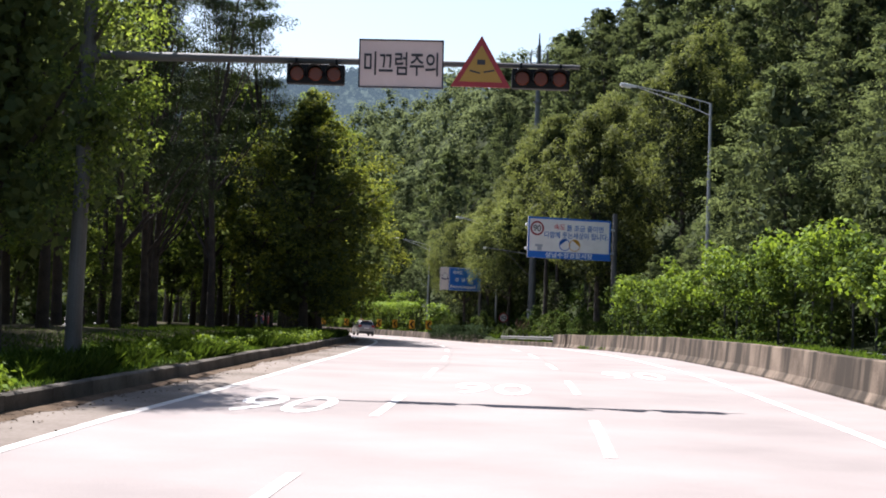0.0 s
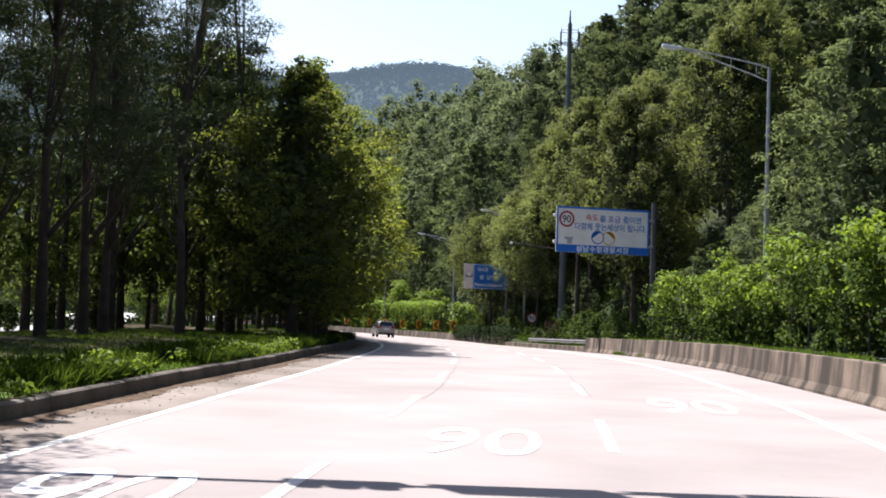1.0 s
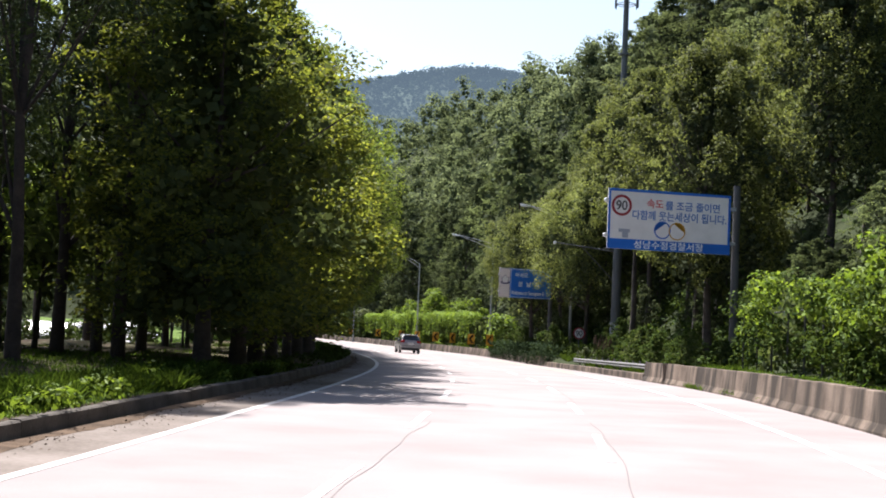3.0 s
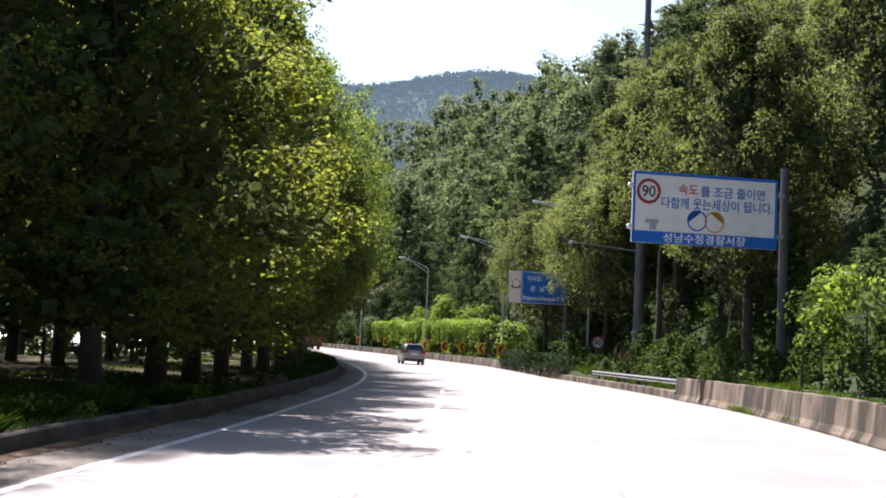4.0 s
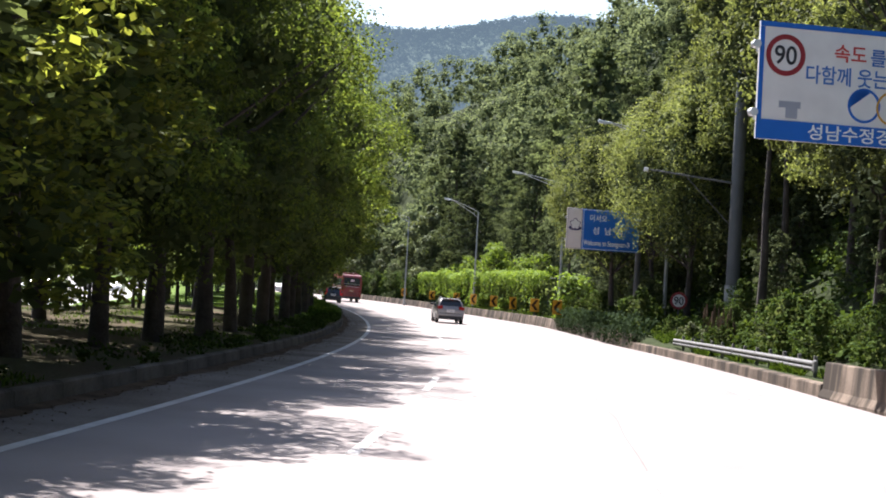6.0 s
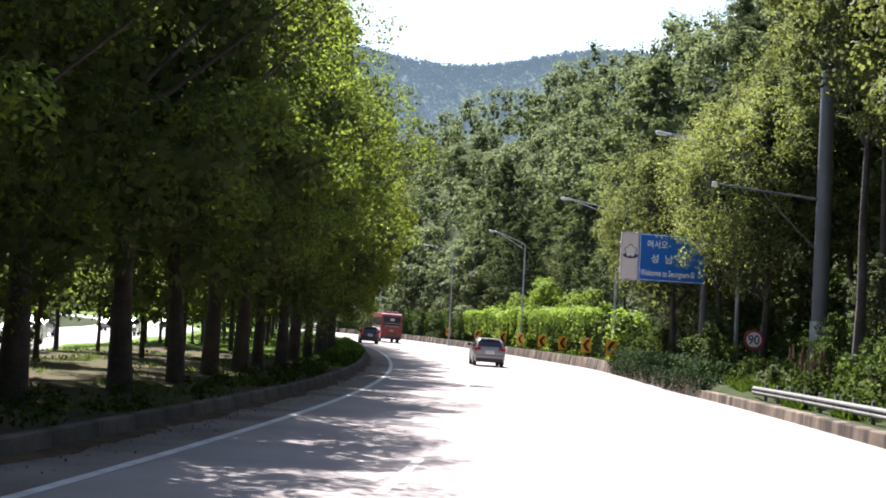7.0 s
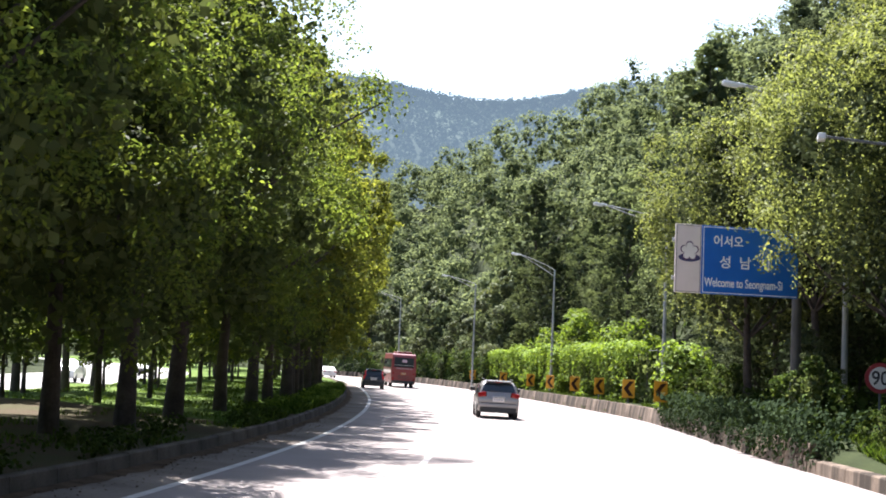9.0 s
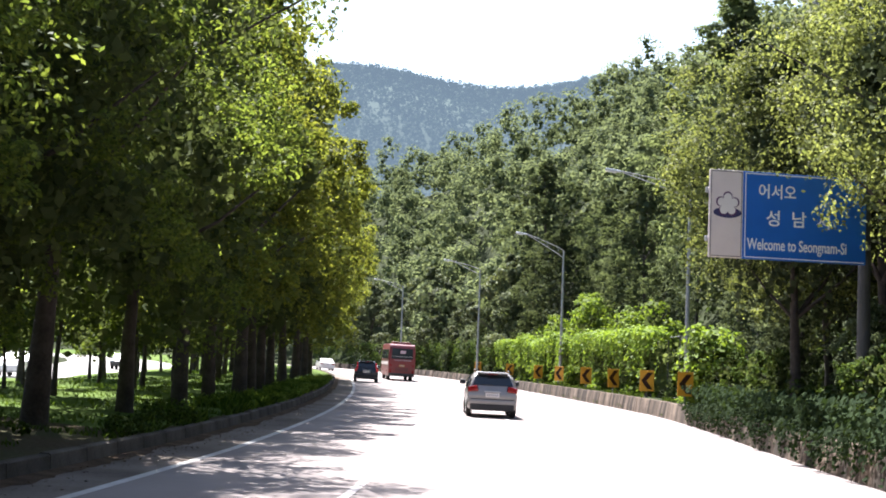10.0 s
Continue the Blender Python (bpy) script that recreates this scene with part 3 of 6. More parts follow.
def tree_kind(key, name, label, category, group, height, trunk_r, crown, bark, green, trunk_h=None, limb_n=9, bend=0.25, heart=None):
    """Build one tree of a kind; it stands at its first place and is copied to the others."""
    rng = np.random.default_rng(sum(map(ord, key)))
    (v, f, nrm), centres, inner = crown(rng)
    t = thing(name, label, category, group)
    high = np.flatnonzero(centres[:, 2] > 0.45 * height)
    idx = rng.choice(high, min(limb_n, len(high)), replace=False)
    part("trunk", trunk_mesh(trunk_h or height * 0.8, trunk_r, rng, [centres[i] for i in idx], bend), bark, t)
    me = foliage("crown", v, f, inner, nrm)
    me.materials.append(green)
    me.materials.append(heart or INNER_SHADE)
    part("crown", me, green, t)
    VARIANTS[key] = [t, False]


def plant(key, u, y, scale=1.0, turn=None, dz=-0.1, stretch=1.0):
    t, used = VARIANTS[key]
    m = Matrix.Translation(spot(u, y, dz)) @ pose(0, 0, 0, random.uniform(-2, 2), random.uniform(-2, 2), random.uniform(0, 360) if turn is None else turn) @ Matrix.Diagonal((scale, scale, scale * stretch, 1))
    if not used:
        t.matrix_basis = m
        VARIANTS[key][1] = True
        return t
    return copy_thing(t, m)


def both(a, b):
    return np.concatenate([a[0], b[0]]), np.concatenate([a[1], b[1] + len(a[0])]), np.concatenate([a[2], b[2]])


def bough_crown(h, base, r, boughs, subs, per, ln, wd, flat=0.75, up=0.5, wide=0.42, tall=0.9, plume=1.0, thick=34, spray=0.0, loose=0.38):
    """Crown of separate boughs, each of leafy sprays round a heart coloured dark for shade. wide: share of the height
    where the crown is broadest; plume over 1 draws the sprays upright.
    """
    def make(rng):
        s = (np.arange(boughs) + rng.uniform(0, 1, boughs)) / boughs
        z = base + (h - base) * (0.06 + 0.90 * s)
        prof = np.where(s < wide, 0.72 + 0.28 * np.sin(0.5 * math.pi * s / wide), np.cos(0.5 * math.pi * np.clip((s - wide) / (1 - wide), 0, 1)) ** 0.92)
        a = np.arange(boughs) * 2.399963 + rng.normal(size=boughs) * 0.35
        rb = r * rng.uniform(0.20, 0.44, boughs) * (0.65 + 0.35 * prof)
        reach = np.clip(r * prof * rng.uniform(0.82, 1.12, boughs) - rb * 0.75, 0, None)
        b = np.stack([np.cos(a) * reach, np.sin(a) * reach, z], 1)
        k = boughs * subs
        d = unit(rng.normal(size=(k, 3)) + 0.75 * np.repeat(np.stack([np.cos(a), np.sin(a), np.full(boughs, 0.55)], 1), subs, 0))
        rr = np.repeat(rb, subs)
        off = d * rr[:, None] * rng.uniform(0.62, 1.08, (k, 1))
        off[:, 2] *= tall * np.where(off[:, 2] > 0, plume, 1.0)
        c = np.repeat(b, subs, 0) + off
        rad = rr * rng.uniform(0.24, 0.42, k)
        core = np.repeat(np.repeat(b - np.array([0, 0, 0.3]), subs, 0), per, 0)
        leaves = clump_leaves(c, rad, per, ln, wd, rng, flat * plume, up, core, loose)
        axis = np.stack([np.zeros(9), np.zeros(9), np.linspace(base + 0.16 * (h - base), base + 0.8 * (h - base), 9)], 1)
        size = spray or 0.17 * r ** 0.7
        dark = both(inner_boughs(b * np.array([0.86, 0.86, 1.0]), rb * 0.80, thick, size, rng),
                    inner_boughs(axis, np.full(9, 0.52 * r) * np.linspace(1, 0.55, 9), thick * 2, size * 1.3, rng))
        return leaves, c, dark
    return make


def pine_crown(h, base, r, whorls, per, ln, slim=0.14):
    """Flat plates of needles at the ends of bare limbs."""
    def make(rng):
        cs, rs = [], []
        for k in range(whorls):
            s = k / (whorls - 1)
            z = base + (h - base) * s
            n = rng.integers(4, 8)
            for j in range(n):
                a = rng.uniform(0, 2 * math.pi)
                reach = r * (1.05 - 0.75 * s) * rng.uniform(0.35, 1.1)
                for q in (0.55, 0.8, 1.0):
                    cs.append((math.cos(a) * reach * q, math.sin(a) * reach * q, z + 0.25 * reach * q * (0.2 + s) + rng.uniform(-0.25, 0.25)))
                    rs.append(rng.uniform(0.55, 1.05))
        c, rad = np.array(cs), np.array(rs)
        return clump_leaves(c, rad, per, ln, ln * slim, rng, 0.34, 0.7), c, None
    return make


LINE_LABEL = "leafy dark green roadside tree on the grass verge"
LINE = ("roadside_tree", LINE_LABEL, "tree", "trees along the verge")
tree_kind("verge_a", *LINE, 13.2, 0.21, bough_crown(13.4, 2.2, 4.1, 30, 15, 54, 0.115, 0.066, wide=0.36, thick=240, spray=0.23), BARK, LEAF_DARK, 9.5, 12)
tree_kind("verge_b", *LINE, 12.6, 0.19, bough_crown(12.6, 2.0, 3.9, 28, 15, 54, 0.115, 0.066, wide=0.40, thick=240, spray=0.23), BARK, LEAF_DARK, 9.0, 12)
tree_kind("verge_c", *LINE, 14.0, 0.23, bough_crown(14.2, 2.3, 4.3, 32, 15, 54, 0.115, 0.066, wide=0.36, thick=240, spray=0.23), BARK, LEAF_DARK, 10, 12)
tree_kind("verge_d", *LINE, 13.4, 0.21, bough_crown(13.6, 2.3, 3.8, 28, 14, 50, 0.15, 0.09), BARK, LEAF_SUN_EDGE, 9.5, 12)
tree_kind("verge_e", *LINE, 12.8, 0.2, bough_crown(13.0, 2.2, 3.7, 28, 14, 50, 0.15, 0.09, wide=0.5), BARK, LEAF_SUN_EDGE, 9.2, 12)
tree_kind("verge_f", "roadside_tree", "dense cone-shaped roadside tree with low dark boughs", "tree", "trees along the verge", 12.8, 0.22, bough_crown(13.0, 0.9, 4.0, 36, 14, 42, 0.15, 0.085, wide=0.42, plume=1.15, thick=90, spray=0.3), BARK, LEAF_SUN_EDGE, 9.5, 12)
tree_kind("back_a", "roadside_tree", "shaded leafy tree in the middle of the verge", "tree", "trees behind the verge line", 12.6, 0.17, bough_crown(12.8, 2.7, 4.0, 24, 10, 20, 0.27, 0.16), BARK, LEAF_DARK, 9.0, 8)
tree_kind("back_b", "roadside_tree", "shaded leafy tree in the middle of the verge", "tree", "trees behind the verge line", 11.6, 0.15, bough_crown(11.8, 2.5, 3.7, 22, 10, 20, 0.27, 0.16), BARK, LEAF_DARK, 8.5, 8)
PINE_LABEL = "tall dark pine with bare trunk on the verge"
tree_kind("pine_a", "pine_tree", PINE_LABEL, "tree", "pines on the verge", 17, 0.2, pine_crown(17.5, 6.6, 3.8, 12, 70, 0.27, 0.17), BARK_PINE, NEEDLES, 17, 22, 0.35)
tree_kind("pine_b", "pine_tree", PINE_LABEL, "tree", "pines on the verge", 15.5, 0.18, pine_crown(16.0, 5.8, 3.6, 11, 70, 0.27, 0.17), BARK_PINE, NEEDLES, 15.5, 20, 0.5)
GOLD = ("roadside_tree", "yellow-green leafy tree beside the signs", "tree", "yellow-green trees")
tree_kind("gold_a", *GOLD, 15, 0.24, bough_crown(15.5, 3.6, 4.7, 34, 16, 66, 0.135, 0.085, flat=0.8, up=0.3, plume=1.3, thick=90, spray=0.28), BARK, LEAF_GOLD, 10, 14, heart=INNER_SHADE_WOOD)
tree_kind("gold_b", *GOLD, 13, 0.2, bough_crown(13.2, 3.0, 4.1, 30, 16, 66, 0.135, 0.085, flat=0.8, up=0.3, plume=1.3, thick=90, spray=0.28), BARK, LEAF_GOLD, 9, 14, heart=INNER_SHADE_WOOD)
tree_kind("gold_d", "roadside_tree", "low-crowned yellow-green tree overhanging the welcome sign", "tree", "yellow-green trees", 13, 0.22, bough_crown(13.0, 4.7, 5.0, 38, 16, 66, 0.125, 0.08, flat=0.8, up=0.3, wide=0.5, plume=1.25, thick=110, spray=0.28), BARK, LEAF_GOLD, 9, 14, heart=INNER_SHADE_WOOD)
tree_kind("vined", "smothered_tree", "rounded grey-green tree smothered in climbing vines", "tree", "vine-smothered trees", 9, 0.2, bough_crown(10, 0.5, 3.3, 15, 18, 42, 0.26, 0.2, flat=0.95, up=0.1, wide=0.55, plume=0.8, thick=80, spray=0.2), BARK, LEAF_SMOTHER, 7, 8, heart=INNER_SHADE_WOOD)
tree_kind("gold_e", "roadside_tree", "tall bare-stemmed tree with its crown above the mast", "tree", "yellow-green trees", 17, 0.2, bough_crown(17.5, 9.6, 3.8, 24, 15, 62, 0.13, 0.085, flat=0.8, up=0.3, plume=1.2, thick=90, spray=0.28), BARK, LEAF_GOLD, 13, 10, heart=INNER_SHADE_WOOD)
tree_kind("gold_c", "roadside_tree", "yellow-green tree with a high crown over the signs", "tree", "yellow-green trees", 15, 0.2, bough_crown(14.2, 5.2, 3.9, 30, 15, 62, 0.13, 0.085, flat=0.8, up=0.3, plume=1.2, thick=90, spray=0.28), BARK, LEAF_GOLD, 11, 12, heart=INNER_SHADE_WOOD)
HILL_LABEL = "broad leafy tree on the wooded hillside"
HILL = ("hillside_tree", HILL_LABEL, "tree", "hillside trees")
tree_kind("hill_a", *HILL, 13, 0.2, bough_crown(13.5, 1.0, 4.8, 30, 8, 26, 0.27, 0.17, flat=0.6, thick=20, loose=0.14), BARK, LEAF_MID, 10, 8, heart=INNER_SHADE_WOOD)
tree_kind("hill_b", *HILL, 15, 0.22, bough_crown(15.5, 1.2, 4.6, 32, 8, 26, 0.27, 0.17, flat=0.65, thick=20, loose=0.14), BARK, LEAF_FAR, 11, 8, heart=INNER_SHADE_WOOD)
tree_kind("hill_c", *HILL, 11, 0.16, bough_crown(11.5, 0.8, 4.2, 20, 9, 24, 0.27, 0.17, flat=0.65, thick=20, loose=0.14), BARK, LEAF_FAR, 8, 8, heart=INNER_SHADE_WOOD)
tree_kind("hill_d", "hillside_tree", "feathery light green locust tree on the slope", "tree", "hillside trees", 14, 0.18, bough_crown(14.5, 1.4, 4.6, 30, 11, 28, 0.3, 0.11, flat=0.45, up=0.9, tall=0.6, thick=18, loose=0.14), BARK, LEAF_MID, 11, 10, heart=INNER_SHADE_WOOD)
tree_kind("near_a", "hillside_tree", "feathery locust tree above the roadside wall", "tree", "hillside trees", 13, 0.18, bough_crown(13.5, 1.2, 4.4, 30, 14, 26, 0.24, 0.085, flat=0.42, up=0.9, tall=0.65, thick=24, loose=0.14), BARK, LEAF_MID, 10, 10, heart=INNER_SHADE_WOOD)
tree_kind("near_b", "hillside_tree", "feathery locust tree above the roadside wall", "tree", "hillside trees", 14, 0.18, bough_crown(14.5, 1.0, 4.6, 32, 14, 26, 0.24, 0.085, flat=0.45, up=0.8, tall=0.65, thick=24, loose=0.14), BARK, LEAF_MID, 11, 10, heart=INNER_SHADE_WOOD)
tree_kind("ridge", "hillside_tree", "dark green tree on the ridge of the hillside", "tree", "ridge trees", 14, 0.2, bough_crown(14.0, 2.0, 4.4, 34, 9, 22, 0.28, 0.16, flat=0.6, wide=0.38, tall=0.7, thick=18, loose=0.14), BARK_PINE, LEAF_RIDGE, 11, 10, heart=INNER_SHADE_WOOD)
SHRUB_LABEL = "dense green shrub at the foot of the slope"
tree_kind("shrub_a", "shrub", SHRUB_LABEL, "shrub", "roadside shrubs", 2.2, 0.05, bough_crown(2.4, 0.15, 1.35, 12, 8, 16, 0.17, 0.1, thick=10), BARK, LEAF_SHRUB, 1.4, 8, 0.1)
tree_kind("shrub_b", "shrub", SHRUB_LABEL, "shrub", "roadside shrubs", 3.2, 0.06, bough_crown(3.4, 0.2, 1.75, 14, 9, 18, 0.18, 0.1, thick=12), BARK, LEAF_SHRUB, 2.2, 8, 0.1)

tree_kind("pale", "shrub", "pale broad-leaved bush behind the guard rail", "shrub", "roadside shrubs", 2.6, 0.05, bough_crown(2.5, 0.1, 1.4, 13, 9, 16, 0.24, 0.12, thick=10), BARK, LEAF_PALE, 1.6, 9, 0.1)
tree_kind("broad", "shrub", "large-leaved green bush by the guard rail", "shrub", "roadside shrubs", 4.4, 0.07, bough_crown(4.6, 0.2, 2.1, 18, 10, 18, 0.26, 0.15, thick=14), BARK, LEAF_SHRUB, 3.0, 9, 0.1)

random.seed(11)
# the line of trees beside the kerb
for k, y in enumerate([73, 78.5, 84.5, 90, 95.4, 100.1, 106, 111.5, 117.2, 122, 127.5, 132.7, 139, 146.4, 152.8, 158, 164.5, 171, 176, 183, 190, 197, 205, 213, 222, 232]):
    key = "verge_f" if y < 86 else ("verge_a", "verge_b", "verge_c")[k % 3] if y < 150 else ("verge_d", "verge_e")[k % 2]
    plant(key, (-9.45 if y < 115 else -9.8) + random.uniform(-0.3, 0.3), y, random.uniform(0.97, 1.05) * (1.1 if y < 80 else 1.06 if y < 104 else 1.0 if y < 138 else 1.1), stretch=0.84 if y < 86 else 1.0)
# the rows behind them
for y in range(86, 250, 7):
    plant("back_b", -17.0 + random.uniform(-1, 1), y + random.uniform(-2, 2), random.uniform(0.6, 0.8))
for y in range(80, 290, 9):
    plant(random.choice(("back_a", "back_b")), -14.4 + random.uniform(-1.2, 1.2), y + random.uniform(-2, 2), random.uniform(0.85, 1.1))
for y in range(112, 300, 8):
    plant(random.choice(("back_a", "back_b")), -19.5 + random.uniform(-1, 1), y + random.uniform(-2, 2), random.uniform(0.8, 1.0))
# pines further back on the near part of the verge
for u, y in ((-15.2, 47), (-16.5, 52), (-14.6, 58), (-15.2, 63), (-18.8, 60), (-21, 66), (-13.4, 69), (-17, 72), (-20, 76), (-20.5, 71), (-15, 78), (-19, 84), (-21.5, 81),
             (-17.5, 92), (-21.5, 93), (-19.5, 56), (-21, 50), (-19, 45), (-21, 88), (-20, 103), (-16.5, 40), (-21, 36), (-18.5, 43), (-18, 30), (-12.2, 75), (-15, 54), (-21.5, 99), (-16, 101)):
    plant(random.choice(("pine_a", "pine_b")), u + random.uniform(-0.4, 0.4), y, random.uniform(0.88, 1.12))
plant("verge_b", -11.4, 30.5, 0.95)
plant("back_a", -15.5, 36.5, 1.0)
plant("verge_c", -15.0, 27.0, 0.85)
# far side of the opposite carriageway
for y in range(40, 400, 13):
    plant(random.choice(("hill_a", "hill_b", "hill_c")), -41 + random.uniform(-2, 2), y + random.uniform(-3, 3), random.uniform(0.85, 1.15) * (0.6 if y < 150 else 1))
for y in range(160, 300, 30):
    plant(random.choice(("hill_a", "hill_b")), -50 + random.uniform(-3, 3), y + random.uniform(-3, 3), random.uniform(0.95, 1.3))
for y in range(26, 92, 4):
    plant(random.choice(("back_a", "back_b")), -21.2 + random.uniform(-0.7, 0.7), y + random.uniform(-1, 1), random.uniform(0.62, 0.85))
for k in range(26):
    plant(random.choice(("shrub_a", "shrub_b")), -21.3 + random.uniform(-0.7, 0.7), 44 + 3.6 * k, random.uniform(0.6, 0.9))
# yellow-green trees round the signs
for key, u, y, s in (("gold_a", 11.7, 111.5, 1.12), ("gold_a", 16.8, 108, 1.0), ("gold_a", 20.0, 112, 1.0), ("gold_c", 12.6, 119, 1.0), ("gold_a", 15.0, 123, 1.0), ("gold_c", 15.2, 131.5, 0.95), ("gold_a", 17, 135, 1.0),
                     ("gold_e", 12.2, 134.8, 1.12), ("gold_e", 14.2, 139, 0.95), ("gold_d", 11.6, 147.6, 1.0), ("gold_d", 9.7, 160.0, 0.95), ("gold_b", 15.0, 146.5, 0.95), ("gold_c", 11.4, 156, 1.0), ("gold_b", 12.2, 165.5, 1.0), ("gold_a", 15.5, 155, 1.0), ("gold_c", 12.8, 172, 0.85), ("gold_b", 15.5, 168, 0.95)):
    plant(key, u, y, s)
# trees above the wall and up the slope
for u, y, s in ((11.8, 62, 0.8), (13.5, 70, 0.8), (12.2, 78, 0.65), (14.5, 84, 0.65), (14.8, 92, 0.5), (12.3, 95, 0.45), (11.6, 89, 0.42), (15.5, 56, 0.9), (16.5, 76, 0.8), (17.5, 90, 0.55), (13, 48, 0.8), (13.5, 98, 0.4), (20, 98, 0.5), (13, 38, 0.8), (16, 30, 0.9)):
    plant(random.choice(("near_a", "near_b")), u, y, s)
for y in np.arange(40, 300, 8.2):
    for u in (19, 25.5, 32, 39, 46.5, 54.5):
        if u < 28 and 84 < y < 116:
            continue
        if random.random() < (0.92 if u < 42 else 0.8 if y > 190 else 0.5 if y > 110 else 0.3):
            plant(random.choice(("near_a", "near_b") if u < 20 and y < 100 else ("hill_a", "hill_b", "hill_c", "hill_d", "hill_d", "hill_a")), u + random.uniform(-2.4, 2.4), y + random.uniform(-2.8, 2.8), random.choice((0.7, 0.85, 0.95, 1.05, 1.15, 1.22)))
for y in np.arange(90, 330, 9):
    for u in (62, 71):
        plant(random.choice(("ridge", "ridge", "ridge", "hill_c")), u + random.uniform(-2.4, 2.4), y + random.uniform(-2.8, 2.8), random.uniform(0.75, 1.15))


def slope_woods():
    """The woods further along, too many to count: uneven domed crowns, each of a score of leafy boughs."""
    rng = np.random.default_rng(17)
    cs, rs, cores = [], [], []
    for y in np.arange(290, 490, 7.4):
        for u in np.arange(13.5, 130, 7.0):
            b = spot(u + rng.uniform(-2.5, 2.5), y + rng.uniform(-3, 3))
            if b.x > 30:
                continue
            hh, rr = rng.uniform(9, 15), rng.uniform(3.4, 5.0)
            for k in range(17):
                s = rng.uniform(0.2, 1)
                a = rng.uniform(0, 2 * math.pi)
                q = rr * math.sqrt(max(0.04, 1 - (2 * s - 0.95) ** 2 * 0.9)) * rng.uniform(0.45, 0.9)
                cs.append((b.x + math.cos(a) * q, b.y + math.sin(a) * q, b.z + hh * s))
                rs.append(rng.uniform(1.3, 2.1))
                cores.append((b.x, b.y, b.z + hh * 0.45))
    cs, rs, cores = np.array(cs), np.array(rs), np.array(cores)
    v, f, nrm = clump_leaves(cs, rs, 38, 0.56, 0.38, rng, 0.66, 0.5, np.repeat(cores, 38, 0), 0.14)
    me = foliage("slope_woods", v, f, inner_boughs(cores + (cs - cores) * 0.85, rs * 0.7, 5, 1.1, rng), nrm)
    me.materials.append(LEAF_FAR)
    me.materials.append(INNER_SHADE_WOOD)
    tagged(new("slope_woods", me), "dense green woods on the slope beyond the bend", "woods", kind="stuff")


slope_woods()
for y in np.arange(180, 300, 8):
    plant(random.choice(("hill_a", "hill_b", "hill_c", "hill_d")), (17.5 if y < 245 else 13.8) + random.uniform(-1.2, 1.2), y, random.uniform(0.7, 1.0))
for u, y, s in ((9.6, 98, 0.8), (10.5, 102, 1.0), (9.8, 107, 0.9), (11.5, 113, 1.0), (10.2, 117, 0.9), (9.9, 121, 1.0), (10.3, 125.5, 0.9), (9.2, 129, 0.7), (10.6, 133, 0.8), (12.2, 138, 0.9), (12.4, 143.5, 0.9),
                (9.3, 149, 0.8), (9.5, 153, 0.9), (9.2, 157, 0.8), (9.4, 161, 0.9), (9.6, 165, 0.9), (9.6, 169, 0.9)):
    plant(random.choice(("shrub_a", "shrub_b")), u, y, s)

for key, u, y, s in (("pale", 9.0, 134.2, 0.45), ("pale", 9.0, 131.6, 0.55), ("pale", 9.2, 129.0, 0.5), ("shrub_a", 9.1, 136.6, 0.4), ("shrub_b", 8.9, 138.4, 0.45), ("broad", 8.9, 146.5, 0.55), ("broad", 10.2, 119.5, 1.0), ("broad", 9.8, 115.5, 0.85), ("broad", 9.4, 153.5, 0.5), ("broad", 10.6, 111.5, 0.9)):
    plant(key, u, y, s)
for k in range(19):
    plant(random.choice(("shrub_a", "shrub_b")), 9.9 + random.uniform(-0.4, 0.8), 8 + 4.4 * k, random.uniform(0.9, 1.25))
for u, y, s in ((12.4, 266, 1.0), (13.4, 272, 1.35), (12.2, 279, 0.8), (12.6, 289, 0.9), (12.8, 302, 1.2), (13.6, 312, 1.4), (12.4, 322, 1.1), (12.6, 334, 1.3)):
    plant("vined", u, y, s)
plant("hill_c", 10.1, 150.6, 0.42)
plant("hill_c", 10.6, 154.5, 0.5)
for u, y, s in ((13.0, 176, 0.6), (12.2, 170, 0.5), (14.5, 163, 0.7), (13.4, 158, 0.6), (16.5, 174, 0.8), (14.8, 181, 0.7), (17.5, 164, 0.9), (18.5, 156, 0.9), (13.6, 186, 0.6)):
    plant(random.choice(("hill_b", "hill_c")), u, y, s)
for u, y, s in ((13.5, 118, 0.5), (14.5, 127, 0.55), (13.2, 136, 0.5), (15.5, 141, 0.6), (13.8, 150, 0.5), (16.2, 158, 0.6), (14.2, 163, 0.5), (17.5, 131, 0.6), (18, 149, 0.6), (15.5, 106, 0.6)):
    plant("hill_c", u, y, s)


def undergrowth():
    rng = np.random.default_rng(29)
    c = []
    for k in range(14000):
        y, u = rng.uniform(30, 330), rng.uniform(10.5, 62)
        c.append(spot(u, y, rng.uniform(0.0, 0.9)))
    c = np.array(c)
    n = rng.normal(size=c.shape) * 0.6 + np.array([-0.5, -0.3, 0.8])
    v, f = cards(c, n, 0.6, 0.4, rng)
    me = foliage("undergrowth", v, f)
    me.materials.append(LEAF_SHRUB)
    tagged(new("undergrowth", me), "tangled low undergrowth on the wooded slope", "undergrowth", kind="stuff")


undergrowth()


